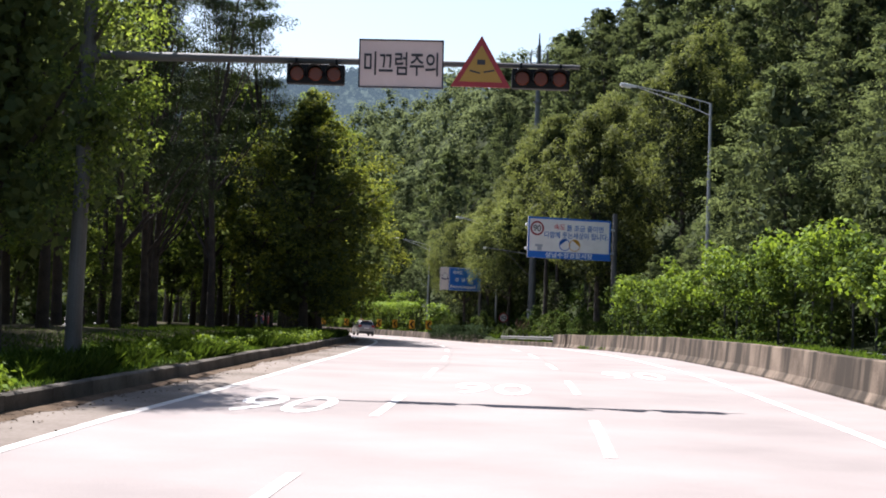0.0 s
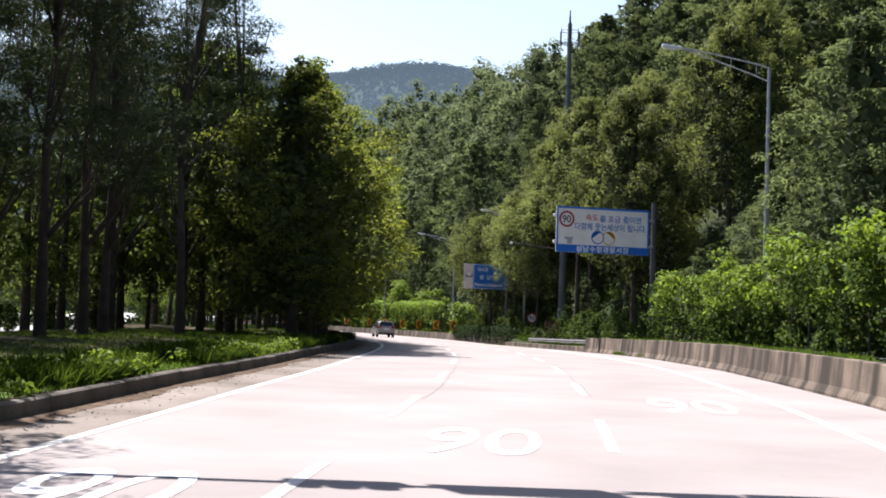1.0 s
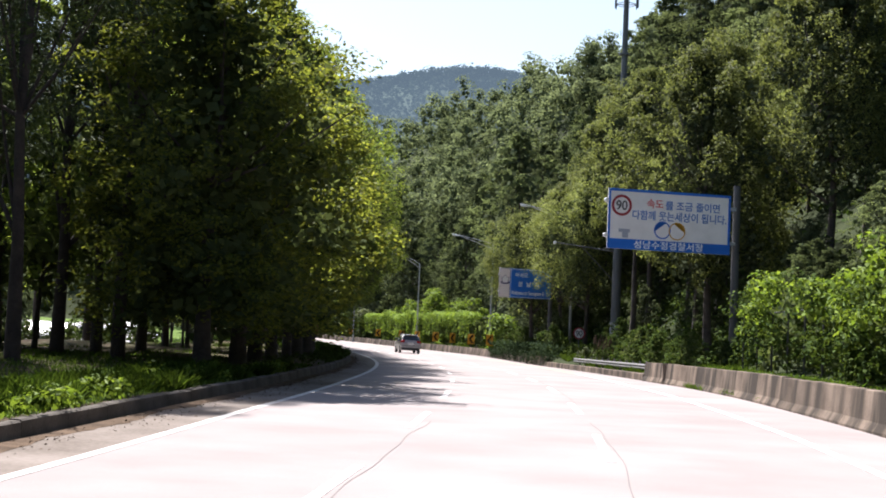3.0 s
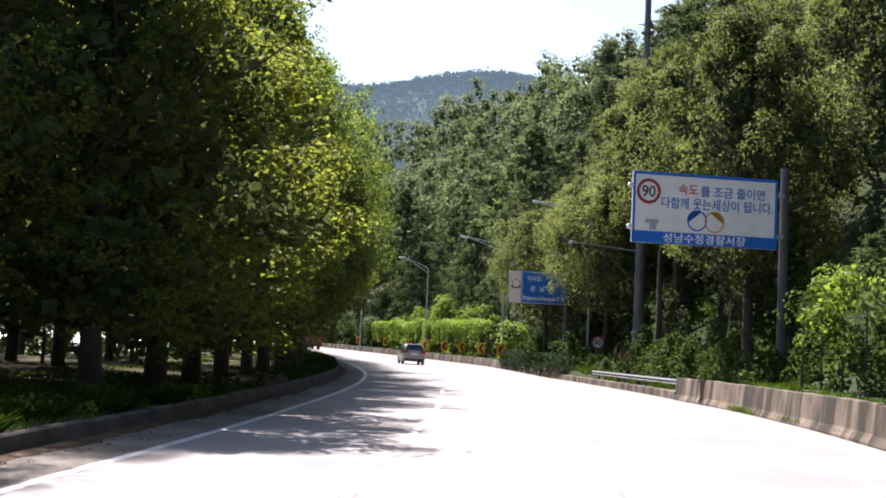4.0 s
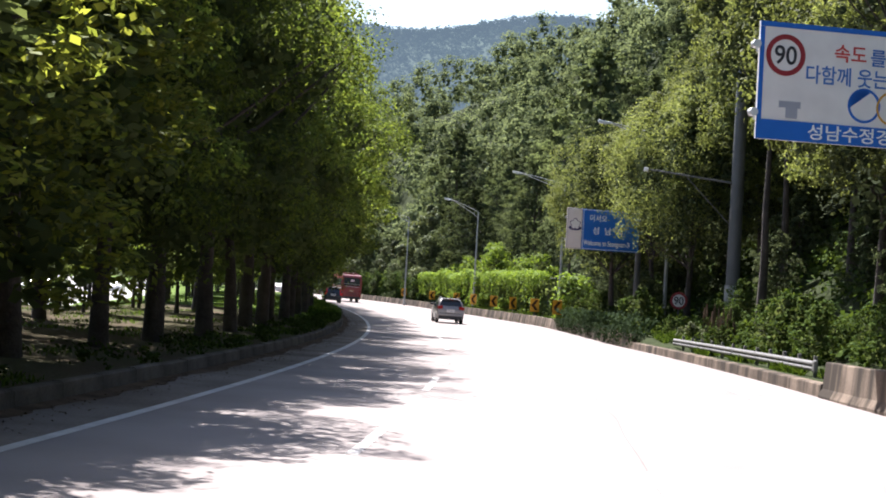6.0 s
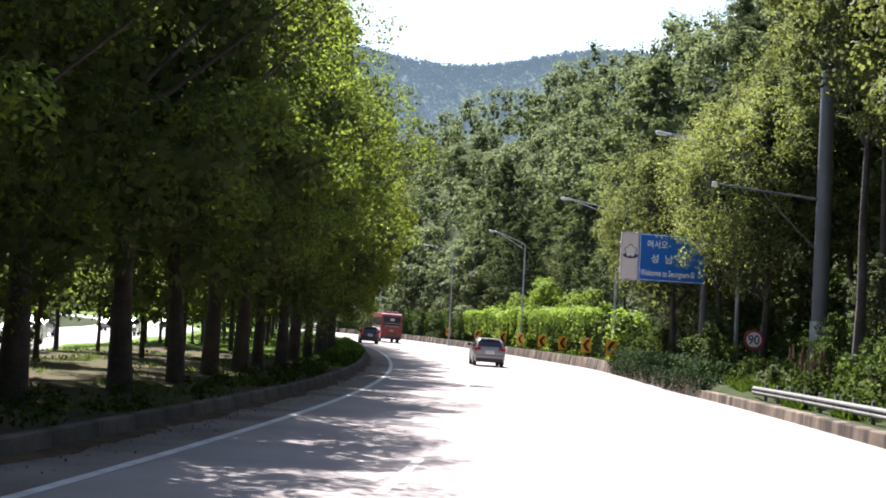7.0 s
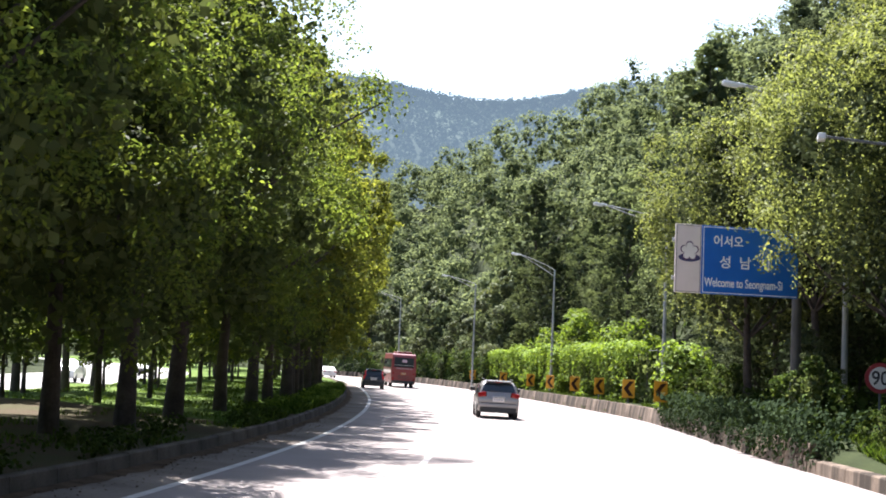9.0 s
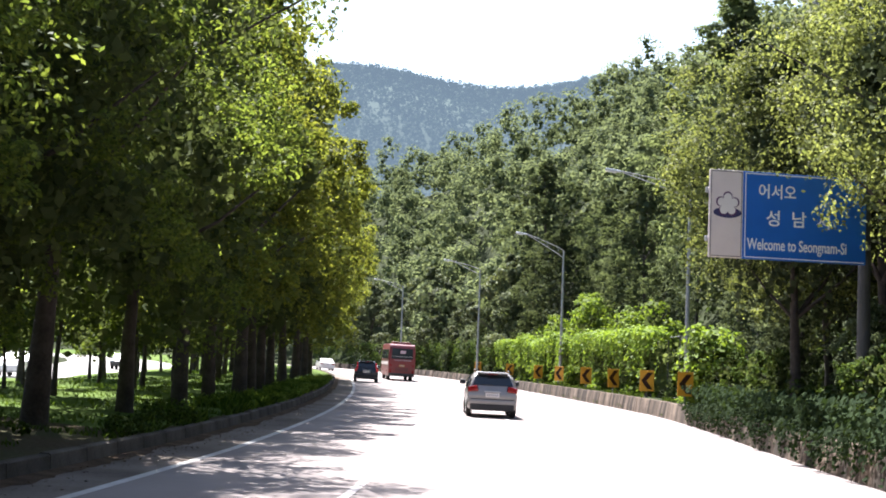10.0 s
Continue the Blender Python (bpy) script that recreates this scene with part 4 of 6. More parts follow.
def thicket():
    """Low bushes under the yellow-green trees."""
    rng = np.random.default_rng(31)
    c, r = [], []
    for k in range(620):
        y, u = rng.uniform(96, 182), rng.uniform(9.6, 19)
        q = rng.uniform(0.45, 1.0)
        c.append(spot(u, y, q * 0.5))
        r.append(q)
    v, f, nrm = clump_leaves(np.array(c), np.array(r), 34, 0.24, 0.16, rng, 0.75, 0.5, None, 0.4)
    me = foliage("thicket", v, f, None, nrm)
    me.materials.append(LEAF_SHRUB)
    tagged(new("thicket", me), "shaded low bushes under the yellow-green trees", "bushes", kind="stuff")


thicket()

# ---- far hills ----
def crest_at(x):
    return 143.5 + 4 * math.sin(x * 0.021 + 0.6) + 4 * math.sin(x * 0.045 + 3.0) - 0.00035 * (x + 130) ** 2 - 0.0014 * max(0, x + 10) ** 2


def far_hill():
    rng = np.random.default_rng(3)
    cs, rs = [], []
    for k in range(14000):
        x = rng.uniform(-340, 120)
        s = rng.uniform(0, 1) if k % 6 else 1.0
        ridge = crest_at(x)
        cs.append((x, 560 + 190 * s + rng.uniform(-3, 3), -4 + (ridge - 4) * s ** 0.9 + rng.uniform(-1, 0.6)))
        rs.append(0.9 + 2.4 * rng.uniform() ** 1.6)
    v, f, nrm = clump_leaves(np.array(cs), np.array(rs), 11, 1.5, 1.1, rng, 1.0, 0.5, None, 0.25)
    nrm = unit(nrm + 0.7 * unit(np.array([[-0.2, -0.7, 0.7]])))
    me = foliage("far_woods", v, f, None, nrm)
    me.materials.append(HAZE_GLOW)
    tagged(new("far_woods", me), "blue-green wooded hills in the distance, haze painted as glow", "woods", kind="stuff")
    n = 60
    gv, gf = [], []
    for i in range(n):
        x = -640 + 920 * i / (n - 1)
        ridge = crest_at(x)
        for s in (0.0, 0.25, 0.5, 0.75, 1.0, 1.4):
            gv.append((x, 563 + 190 * s, -4.2 + (ridge - 4) * min(1, s) ** 0.9 if s <= 1 else 20))
    for i in range(n - 1):
        for j in range(5):
            a = i * 6 + j
            gf.append((a, a + 6, a + 7, a + 1))
    gm = mesh_of("far_hill", gv, gf, True)
    gm.materials.append(HAZE_GLOW)
    tagged(new("backdrop", gm), "distant wooded hillside closing the valley", "hill", kind="structure")


# Distance haze painted in: a faint blue emission over muted leaf colours.
HAZE_GLOW = leaf("haze_glow_woods", (0.02, 0.034, 0.023), (0.034, 0.047, 0.031), 0.2, 0.9, (1, 1, 0.9))
_p = HAZE_GLOW.node_tree.nodes["Principled BSDF"]
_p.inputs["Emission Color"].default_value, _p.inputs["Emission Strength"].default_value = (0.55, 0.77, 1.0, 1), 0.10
far_hill()


# ---- vines, hedges and grass ----
def vine_sheet(name, label, y0, y1, u_of, base, height, density, size, material, seed, depth=0.5, wild=0.6, gaps=0.25):
    """Leaves hanging over a fence line: a bulging curtain with holes, runners and an uneven top."""
    rng = np.random.default_rng(seed)
    n = int((y1 - y0) * height * density)
    c, nn = [], []
    for _ in range(n):
        y = rng.uniform(y0, y1)
        tall = height * (0.86 + 0.36 * noise.noise(Vector((y * 0.45, seed, 0))) + 0.10 * noise.noise(Vector((y * 1.7, seed, 5))))
        s = rng.uniform(0, 1) ** 0.75
        h = tall * s
        hole = noise.noise(Vector((y * 0.8, h * 0.55, seed)))
        if hole < -gaps and s < 0.8 and rng.uniform() < 0.85:
            continue
        bulge = depth * (0.5 + noise.noise(Vector((y * 0.7, h * 0.9, seed + 9.0)))) * (0.35 + s)
        u = u_of(y) - bulge + rng.uniform(-0.12, 0.5) * (1 + wild * (s > 0.93))
        p = spot(u, y)
        p.z = top(u_of(y), y) + base + h + rng.normal() * 0.05
        c.append(p)
        nn.append((-0.8 + rng.normal() * 0.5, -0.35 + rng.normal() * 0.5, 0.55 + rng.normal() * 0.4))
    v, f = cards(np.array(c), np.array(nn), size, size * 0.8, rng)
    me = foliage(name, v, f)
    me.materials.append(material)
    return tagged(new(name, me), label, "vines", kind="stuff")


def hedge(name, label, y0, y1, n, per, size, material, seed, low, high, r0, r1):
    """Boughs of leaves climbing over a fence: bulging, with gaps below and an uneven crest."""
    rng = np.random.default_rng(seed)
    cs, rs, cores = [], [], []
    while len(cs) < n:
        y = rng.uniform(y0, y1)
        crest = 3.1 + 1.5 * noise.noise(Vector((y * 0.16, 3.0, 0))) + 0.7 * noise.noise(Vector((y * 0.6, 8.0, 0)))
        s = rng.uniform(low, high)
        h = crest * s
        if noise.noise(Vector((y * 0.55, h * 0.7, seed))) < (0.10 if s < 0.6 else -0.12):
            continue
        u = 8.45 - 0.75 * s * (0.6 + noise.noise(Vector((y * 0.35, h * 0.5, 5.0)))) + rng.uniform(-0.25, 0.5)
        p = spot(u, y)
        p.z = top(8.4, y) + h
        cs.append(p)
        rs.append(rng.uniform(r0, r1))
        q = spot(9.4, y)
        cores.append((q.x, q.y + 0.4, top(8.4, y) + h - 0.5))
    cs, rs, cores = np.array(cs), np.array(rs), np.array(cores)
    v, f, nrm = clump_leaves(cs, rs, per, size, size * 0.75, rng, 0.75, 0.5, np.repeat(cores, per, 0), 0.45)
    me = foliage(name, v, f, inner_boughs(cores, np.full(len(cores), 0.55), 8, 0.34, rng), nrm)
    me.materials.append(material)
    me.materials.append(INNER_SHADE)
    return tagged(new(name, me), label, "vines", kind="stuff")


# One hedge in two leaf colours: shade painted below, sunlight along the crest.
hedge("vine_hedge", "climbing vines over the roadside fence, shade painted into their colour", 4, 88.5, 470, 44, 0.15, LEAF_SHRUB, 21, 0.08, 0.95, 0.3, 0.6)
hedge("vine_hedge", "climbing vine leaves along the hedge crest, painted bright for sun", 4, 88, 330, 44, 0.17, LEAF_VINE, 22, 0.5, 1.12, 0.28, 0.6)
def drape(y0, y1, u, crest, seed):
    """Vines over a fence: a lit crest of boughs, strands hanging from it, and growth behind coloured dark for shade."""
    rng = np.random.default_rng(seed)

    def height(y):
        return crest * (0.92 + 0.16 * noise.noise(Vector((y * 0.12, seed, 0))) + 0.10 * noise.noise(Vector((y * 0.7, seed, 4))))
    cs, rs, cores, back, hang = [], [], [], [], []
    for y in np.arange(y0, y1, 0.22):
        if noise.noise(Vector((y * 0.25, seed, 9))) < -0.42:
            continue
        h = height(y)
        for k in range(2):
            p = spot(u + rng.uniform(-0.5, 0.5), y + rng.uniform(-0.2, 0.2), h + rng.uniform(-0.35, 0.1))
            cs.append(p)
            rs.append(rng.uniform(0.28, 0.55))
            cores.append(p + Vector((0.3, 0.2, -0.6)))
        back.append(spot(u + 0.55, y, rng.uniform(0.3, h - 0.4)))
        for k in range(3):
            n = int(rng.uniform(2, 9)) if rng.uniform() < 0.85 else 17
            yy, uu = y + rng.uniform(-0.12, 0.12), u - rng.uniform(0.25, 0.6)
            hang += [spot(uu + rng.normal() * 0.06, yy + rng.normal() * 0.06, max(0.1, h - 0.1 - 0.15 * j)) for j in range(n)]
    leaves = clump_leaves(np.array(cs), np.array(rs), 26, 0.22, 0.17, rng, 0.7, 0.7, np.repeat(np.array(cores), 26, 0), 0.35)
    n = np.array([-0.75, -0.45, 0.35]) + 0.45 * rng.normal(size=(len(hang), 3))
    v, f = cards(np.array(hang), n, 0.22, 0.16, rng)
    v2, f2, n2 = leaves
    me = foliage("vine_hedge", np.concatenate([v2, v]), np.concatenate([f2, f + len(v2)]), inner_boughs(np.array(back), np.full(len(back), 0.6), 14, 0.4, rng), np.concatenate([n2, np.repeat(unit(n), 4, 0)]))
    me.materials.append(LEAF_VINE)
    me.materials.append(INNER_SHADE)
    return tagged(new("vine_hedge", me), "bright green vines draped over the fence", "vines", kind="stuff")


drape(189, 262, 10.4, 3.9, 23)
vine_sheet("vine_hedge", "dull green vines over the far fence", 262, 350, lambda y: 10.4, 0.0, 4.2, 30, 0.3, LEAF_SHRUB, 25, 0.8, 0.8, 0.2)
vine_sheet("vine_hedge", "low hedge behind the concrete wall, coloured dark for shade", 137.5, 171, lambda y: wall_u(y) + 0.9, -0.2, 1.3, 120, 0.17, LEAF_IVY_SHADE, 26, 1.1, 0.8, 0.6)


vine_sheet("ivy", "ivy hanging over the concrete wall, coloured dark for shade", 137, 171, lambda y: wall_u(y) + 0.14, 0.06, 1.0, 220, 0.13, LEAF_IVY_SHADE, 27, 0.4, 0.8, 0.3)


def vine_mound(name, label, u, y, ru, ry, h, n, material, seed):
    """A bush smothered in vines: lobes of leaves over a dome."""
    rng = np.random.default_rng(seed)
    k = n // 40
    d = unit(rng.normal(size=(k, 3)))
    d[:, 2] = np.abs(d[:, 2])
    lump = np.array([1 + 0.3 * noise.noise(Vector(q) * 2.2 + Vector((seed, 0, 0))) for q in d])[:, None]
    b = np.array(spot(u, y, -0.2))
    c = b + d * lump * np.array([ru, ry, h]) * rng.uniform(0.82, 1.0, (k, 1))
    v, f, nrm = clump_leaves(c, rng.uniform(0.5, 1.05, k), 46, 0.26, 0.2, rng, 0.7, 0.6, b, 0.35)
    me = foliage(name, v, f, inner_boughs(b + (c - b) * 0.85, np.full(k, 0.6), 8, 0.5, rng), nrm)
    me.materials.append(material)
    me.materials.append(INNER_SHADE)
    return tagged(new(name, me), label, "vines", kind="stuff")


for k, (u, y, ru, ry, h, n) in enumerate(((12.4, 224, 2.6, 6.5, 7.0, 6400), (12.4, 210, 2.3, 4.5, 5.6, 4000), (12.2, 238, 2.4, 5, 5.8, 3600), (12.4, 250, 2.2, 5, 5.0, 2800), (12.2, 198, 2.0, 3.5, 5.0, 2800), (10.9, 179.0, 1.3, 1.9, 3.9, 2800))):
    vine_mound("vine_mound", "bright vine-smothered mound behind the fence", u, y, ru, ry, h, n, LEAF_VINE, 40 + k)
for k, (u, y, ru, ry, h, n) in enumerate(((12.6, 267, 2.6, 3.4, 9.0, 4200), (12.8, 279, 2.5, 3.2, 8.0, 3600), (12.0, 291, 2.4, 3.0, 8.6, 3600), (12.0, 283, 2.6, 5, 6.5, 2600), (12.5, 300, 2.8, 5, 7.5, 2600), (12.0, 318, 2.6, 6, 6.0, 2600), (13, 268, 2.6, 4, 5.4, 2200))):
    vine_mound("vine_mound", "dull green vine-covered thicket by the bend", u, y, ru, ry, h, n, LEAF_RIDGE, 60 + k)


def fence(label, y0, y1, u_of, h, gap, paint):
    t = thing("chain_link_fence", label, "fence")
    ys = np.arange(y0, y1, gap)
    bm0 = tubed((0, 0, -0.2), (0, 0, h), 0.035, 0.035, 8)
    me = bpy.data.meshes.new("post")
    bm0.to_mesh(me)
    bm0.free()
    for y in ys:
        part("post", me, paint, t, at=Matrix.Translation(spot(u_of(y), y)))
    for q in (0.08, h - 0.05):
        bm = bmesh.new()
        for a, b in zip(ys[:-1], ys[1:]):
            tube(bm, spot(u_of(a), a, q), spot(u_of(b), b, q), 0.022, seg=6)
        part("rail", bm, paint, t)
    return t


fence("dark steel fence overgrown with vines above wall", 3, 92, lambda y: 8.8, 2.3, 2.5, DARK_STEEL)
fence("dark steel fence overgrown with bright vines", 187, 265, lambda y: 10.9, 3.3, 3.0, DARK_STEEL)


def grass(name, label, n, y0, y1, u0, u1, ln, wd, seed, material, patch=0.0):
    rng = np.random.default_rng(seed)
    c, nn, up = [], [], []
    while len(c) < n:
        y, u = rng.uniform(y0, y1), u0 + (u1 - u0) * rng.uniform() ** 1.4
        if patch and noise.noise(Vector((u * 0.5, y * 0.3, seed))) < patch:
            continue
        c.append(spot(u, y))
    c = np.array(c)
    a = rng.uniform(0, 2 * math.pi, n)
    tilt = rng.uniform(0.1, 0.9, n)
    lean_v = np.stack([np.cos(a) * tilt, np.sin(a) * tilt, np.ones(n)], 1)
    lean_v = unit(lean_v) * (ln * rng.uniform(0.5, 1.25, n))[:, None]
    side = np.stack([-np.sin(a), np.cos(a), np.zeros(n)], 1) * (wd * rng.uniform(0.7, 1.3, n))[:, None]
    droop = np.stack([np.cos(a), np.sin(a), -0.4 * np.ones(n)], 1) * (ln * 0.3 * tilt)[:, None]
    v = np.stack([c - side * 0.5, c + side * 0.5, c + lean_v * 0.6 + side * 0.4, c + lean_v + droop, c + lean_v * 0.6 - side * 0.4], 1).reshape(-1, 3)
    f = np.arange(5 * n).reshape(-1, 5)
    me = foliage(name, v, f)
    me.materials.append(material)
    return tagged(new(name, me), label, "grass", kind="stuff")


grass("grass", "rough grass on the verge behind the kerb", 30000, 14, 80, -7.75, -17, 0.13, 0.018, 5, GRASS)
grass("grass", "shaded grass between the roadside tree trunks", 6000, 80, 138, -7.75, -20, 0.13, 0.03, 6, GRASS, 0.12)
grass("grass", "sunlit grass under the far roadside trees", 12000, 138, 215, -7.75, -22, 0.14, 0.04, 16, GRASS, -0.1)
def kerb_weeds(label, y0, y1, n, seed, material=LEAF_VINE):
    """Low broad-leaved weeds in clumps that spill over the kerb."""
    rng = np.random.default_rng(seed)
    cs, rs = [], []
    while len(cs) < n:
        y, u = rng.uniform(y0, y1), -7.5 - 1.7 * rng.uniform() ** 1.6
        if noise.noise(Vector((u * 0.7, y * 0.28, seed))) < 0.04:
            continue
        r = rng.uniform(0.12, 0.32)
        cs.append(spot(min(u, -7.62), y, r * 0.5 + 0.08))
        rs.append(r)
    v, f, nrm = clump_leaves(np.array(cs), np.array(rs), 26, 0.11, 0.07, rng, 0.8, 0.6, None, 0.4)
    me = foliage("weeds", v, f, None, nrm)
    me.materials.append(material)
    return tagged(new("weeds", me), label, "weeds", kind="stuff")


kerb_weeds("lush bright weeds overhanging the kerb", 12, 76, 190, 7)
grass("grass", "tall grass tufts overhanging the kerb", 15000, 10, 78, -7.62, -9.6, 0.40, 0.024, 45, GRASS, 0.02)
def dry_stalks(u, y, n, seed):
    """Stiff brown seed stalks of last year's weeds, leaning a little apart."""
    rng = np.random.default_rng(seed)
    bm = bmesh.new()
    for k in range(n):
        p = spot(u + rng.normal() * 0.35, y + rng.normal() * 1.3)
        h = rng.uniform(1.3, 2.1)
        q = p + Vector((rng.normal() * 0.08, rng.normal() * 0.1, h))
        tube(bm, p, q, 0.014, 0.01, seg=5)
        tube(bm, p.lerp(q, 0.74), q, 0.05, 0.022, seg=6)
    me = bpy.data.meshes.new("dry_stalks")
    bm.to_mesh(me)
    bm.free()
    me.materials.append(LITTER)
    tagged(new("dry_stalks", me), "dry brown seed stalks behind the guard rail", "weeds", kind="stuff")


dry_stalks(9.6, 131.5, 26, 71)
grass("grass", "weeds behind the low kerb wall", 6000, 124, 142, 8.4, 10.6, 0.42, 0.035, 48, GRASS, 0.05)
grass("grass", "tall sunlit grass tufts along the far kerb", 4000, 140, 205, -7.62, -9.4, 0.40, 0.04, 46, GRASS, 0.05)
# Bright leaves in the open, dark ones under trees: sun and shade as colour.
kerb_weeds("scattered weeds behind the kerb, painted bright for sun", 150, 215, 260, 8)
kerb_weeds("weeds spilling over the kerb, painted dark for shade", 76, 150, 170, 18, LEAF_SHRUB)
grass("weeds", "weeds along the foot of the slope", 5000, 90, 136, 7.6, 10.5, 0.3, 0.04, 8, GRASS, 0.1)
grass("weeds", "weeds on top of the concrete wall", 8000, 6, 92, 6.8, 7.9, 0.24, 0.025, 9, GRASS, -0.1)
grass("weeds", "weeds on top of the far concrete wall", 3000, 135, 230, 8.6, 9.6, 0.3, 0.05, 10, LEAF_SHRUB, 0.1)


# ---- signal gantry and what hangs from it ----
GY = 29.3
gantry = thing("signal_gantry", "grey tapered steel mast with a long arm over the road", "gantry", at=Matrix.Translation((-7.36, GY, 0)))
gz = spot(-9.3, GY).z
part("pole", tubed((0, 0, gz - 0.2), (0.07, 0, 10.2), 0.175, 0.12, 16), MAST_GREY, gantry)
part("base_plate", boxed((0, 0, gz + 0.03), (0.55, 0.55, 0.06), 0.01), MAST_GREY, gantry)
part("arm", tubed((0.05, 0, 7.22), (9.93, 0, 7.30), 0.10, 0.045, 12), MAST_GREY, gantry)
part("collar", tubed((0.06, 0, 7.05), (0.06, 0, 7.40), 0.20, 0.20, 14), MAST_GREY, gantry)


def traffic_light(x, z):
    t = thing("traffic_light", "dark horizontal three-lens signal hanging from the arm", "traffic light", "signals on the gantry", Matrix.Translation((x, GY - 0.12, z)))
    part("housing", boxed((0, 0, 0), (1.16, 0.20, 0.40), 0.03), SIGNAL_BLACK, t)
    for k in (-1, 0, 1):
        ln = part("lens", tubed((k * 0.37, -0.10, 0), (k * 0.37, -0.125, 0), 0.145, 0.13, 20), SIGNAL_LENS, t, "dull unlit red-brown lens")
        bm = bmesh.new()
        v = []
        for j in range(13):
            a = math.radians(-25 + 230 * j / 12)
            v.append((k * 0.37 + 0.165 * math.cos(a), 0.165 * math.sin(a)))
        ring = [[bm.verts.new((p[0] * 1.0, -0.10 - d, p[1])) for p in v] for d in (0, 0.26)]
        for j in range(12):
            bm.faces.new((ring[0][j], ring[0][j + 1], ring[1][j + 1], ring[1][j]))
        bmesh.ops.solidify(bm, geom=bm.faces[:], thickness=0.006)
        part("visor", bm, SIGNAL_BLACK, t)
    for k in (-0.4, 0.4):
        part("bracket", boxed((k, 0.08, 0.22), (0.05, 0.14, 0.22), 0.005), SIGNAL_BLACK, t)
    return t


traffic_light(-2.72, 6.95)
traffic_light(1.78, 7.00)
board = thing("message_sign", "pinkish white slippery-road message board with dark frame", "sign", at=Matrix.Translation((-1.02, GY - 0.14, 7.22)) @ pose(0, 0, 0, 0, -0.7, 0))
part("panel", boxed((0, 0, 0), (1.66, 0.05, 0.96), 0.008), plain("faded_pink_white", (0.60, 0.46, 0.44), 0.5), board)
for c, s in (((0, -0.01, 0.475), (1.70, 0.06, 0.03)), ((0, -0.01, -0.475), (1.70, 0.06, 0.03)), ((-0.835, -0.01, 0), (0.03, 0.06, 0.97)), ((0.835, -0.01, 0), (0.03, 0.06, 0.97))):
    part("frame", boxed(c, s, 0.004), SIGN_BLACK, board)
letters(board, "미끄럼주의", 0.34, 1.48, SIGN_BLACK, Matrix.Translation((0, -0.036, 0)) @ Matrix.Diagonal((1, 1, 1.5, 1)))
part("bracket", boxed((0, 0.08, 0.0), (0.5, 0.12, 0.12), 0.01), STEEL, board)


def triangle(bm, w, h, y, th, shift=0.0):
    vs = [bm.verts.new(p) for p in ((-w / 2, y, -h / 2 + shift), (w / 2, y, -h / 2 + shift), (0, y, h / 2 + shift))]
    f = bm.faces.new(vs)
    r = bmesh.ops.extrude_face_region(bm, geom=[f])
    bmesh.ops.translate(bm, vec=(0, th, 0), verts=[v for v in r["geom"] if isinstance(v, bmesh.types.BMVert)])
    return bm


tri = thing("warning_sign", "red-edged yellow triangular skidding-car warning sign", "sign", at=Matrix.Translation((0.58, GY - 0.14, 7.33)))
part("border", triangle(bmesh.new(), 1.20, 1.04, 0, 0.04), SIGN_RED, tri)
part("face", triangle(bmesh.new(), 0.86, 0.745, -0.008, 0.02, -0.045), SHADED_SIGN_YELLOW, tri)
part("symbol", box(box(boxed((0.0, -0.012, -0.02), (0.16, 0.01, 0.10), 0.003), (-0.12, -0.012, -0.22), (0.22, 0.01, 0.03), 0, pose(0, 0, 0, 0, 14, 0)), (0.16, -0.012, -0.20), (0.22, 0.01, 0.03), 0, pose(0, 0, 0, 0, -12, 0)), SIGN_BLACK, tri)
part("bracket", boxed((0, 0.09, -0.1), (0.3, 0.12, 0.12), 0.01), STEEL, tri)


# ---- street lamps ----
def bent_tube(pts, r, seg=8):
    """One pipe through the points."""
    bm = bmesh.new()
    rings = []
    for k, p in enumerate(pts):
        d = (pts[min(k + 1, len(pts) - 1)] - pts[max(k - 1, 0)]).normalized()
        x = d.cross(Vector((0, 1, 0))).normalized()
        z = x.cross(d)
        rings.append([bm.verts.new(p + r * (math.cos(a) * x + math.sin(a) * z)) for a in (2 * math.pi * j / seg for j in range(seg))])
    for a, b in zip(rings[:-1], rings[1:]):
        for j in range(seg):
            bm.faces.new((a[j], a[(j + 1) % seg], b[(j + 1) % seg], b[j]))
    bm.faces.new(rings[0])
    bm.faces.new(rings[-1][::-1])
    return bm


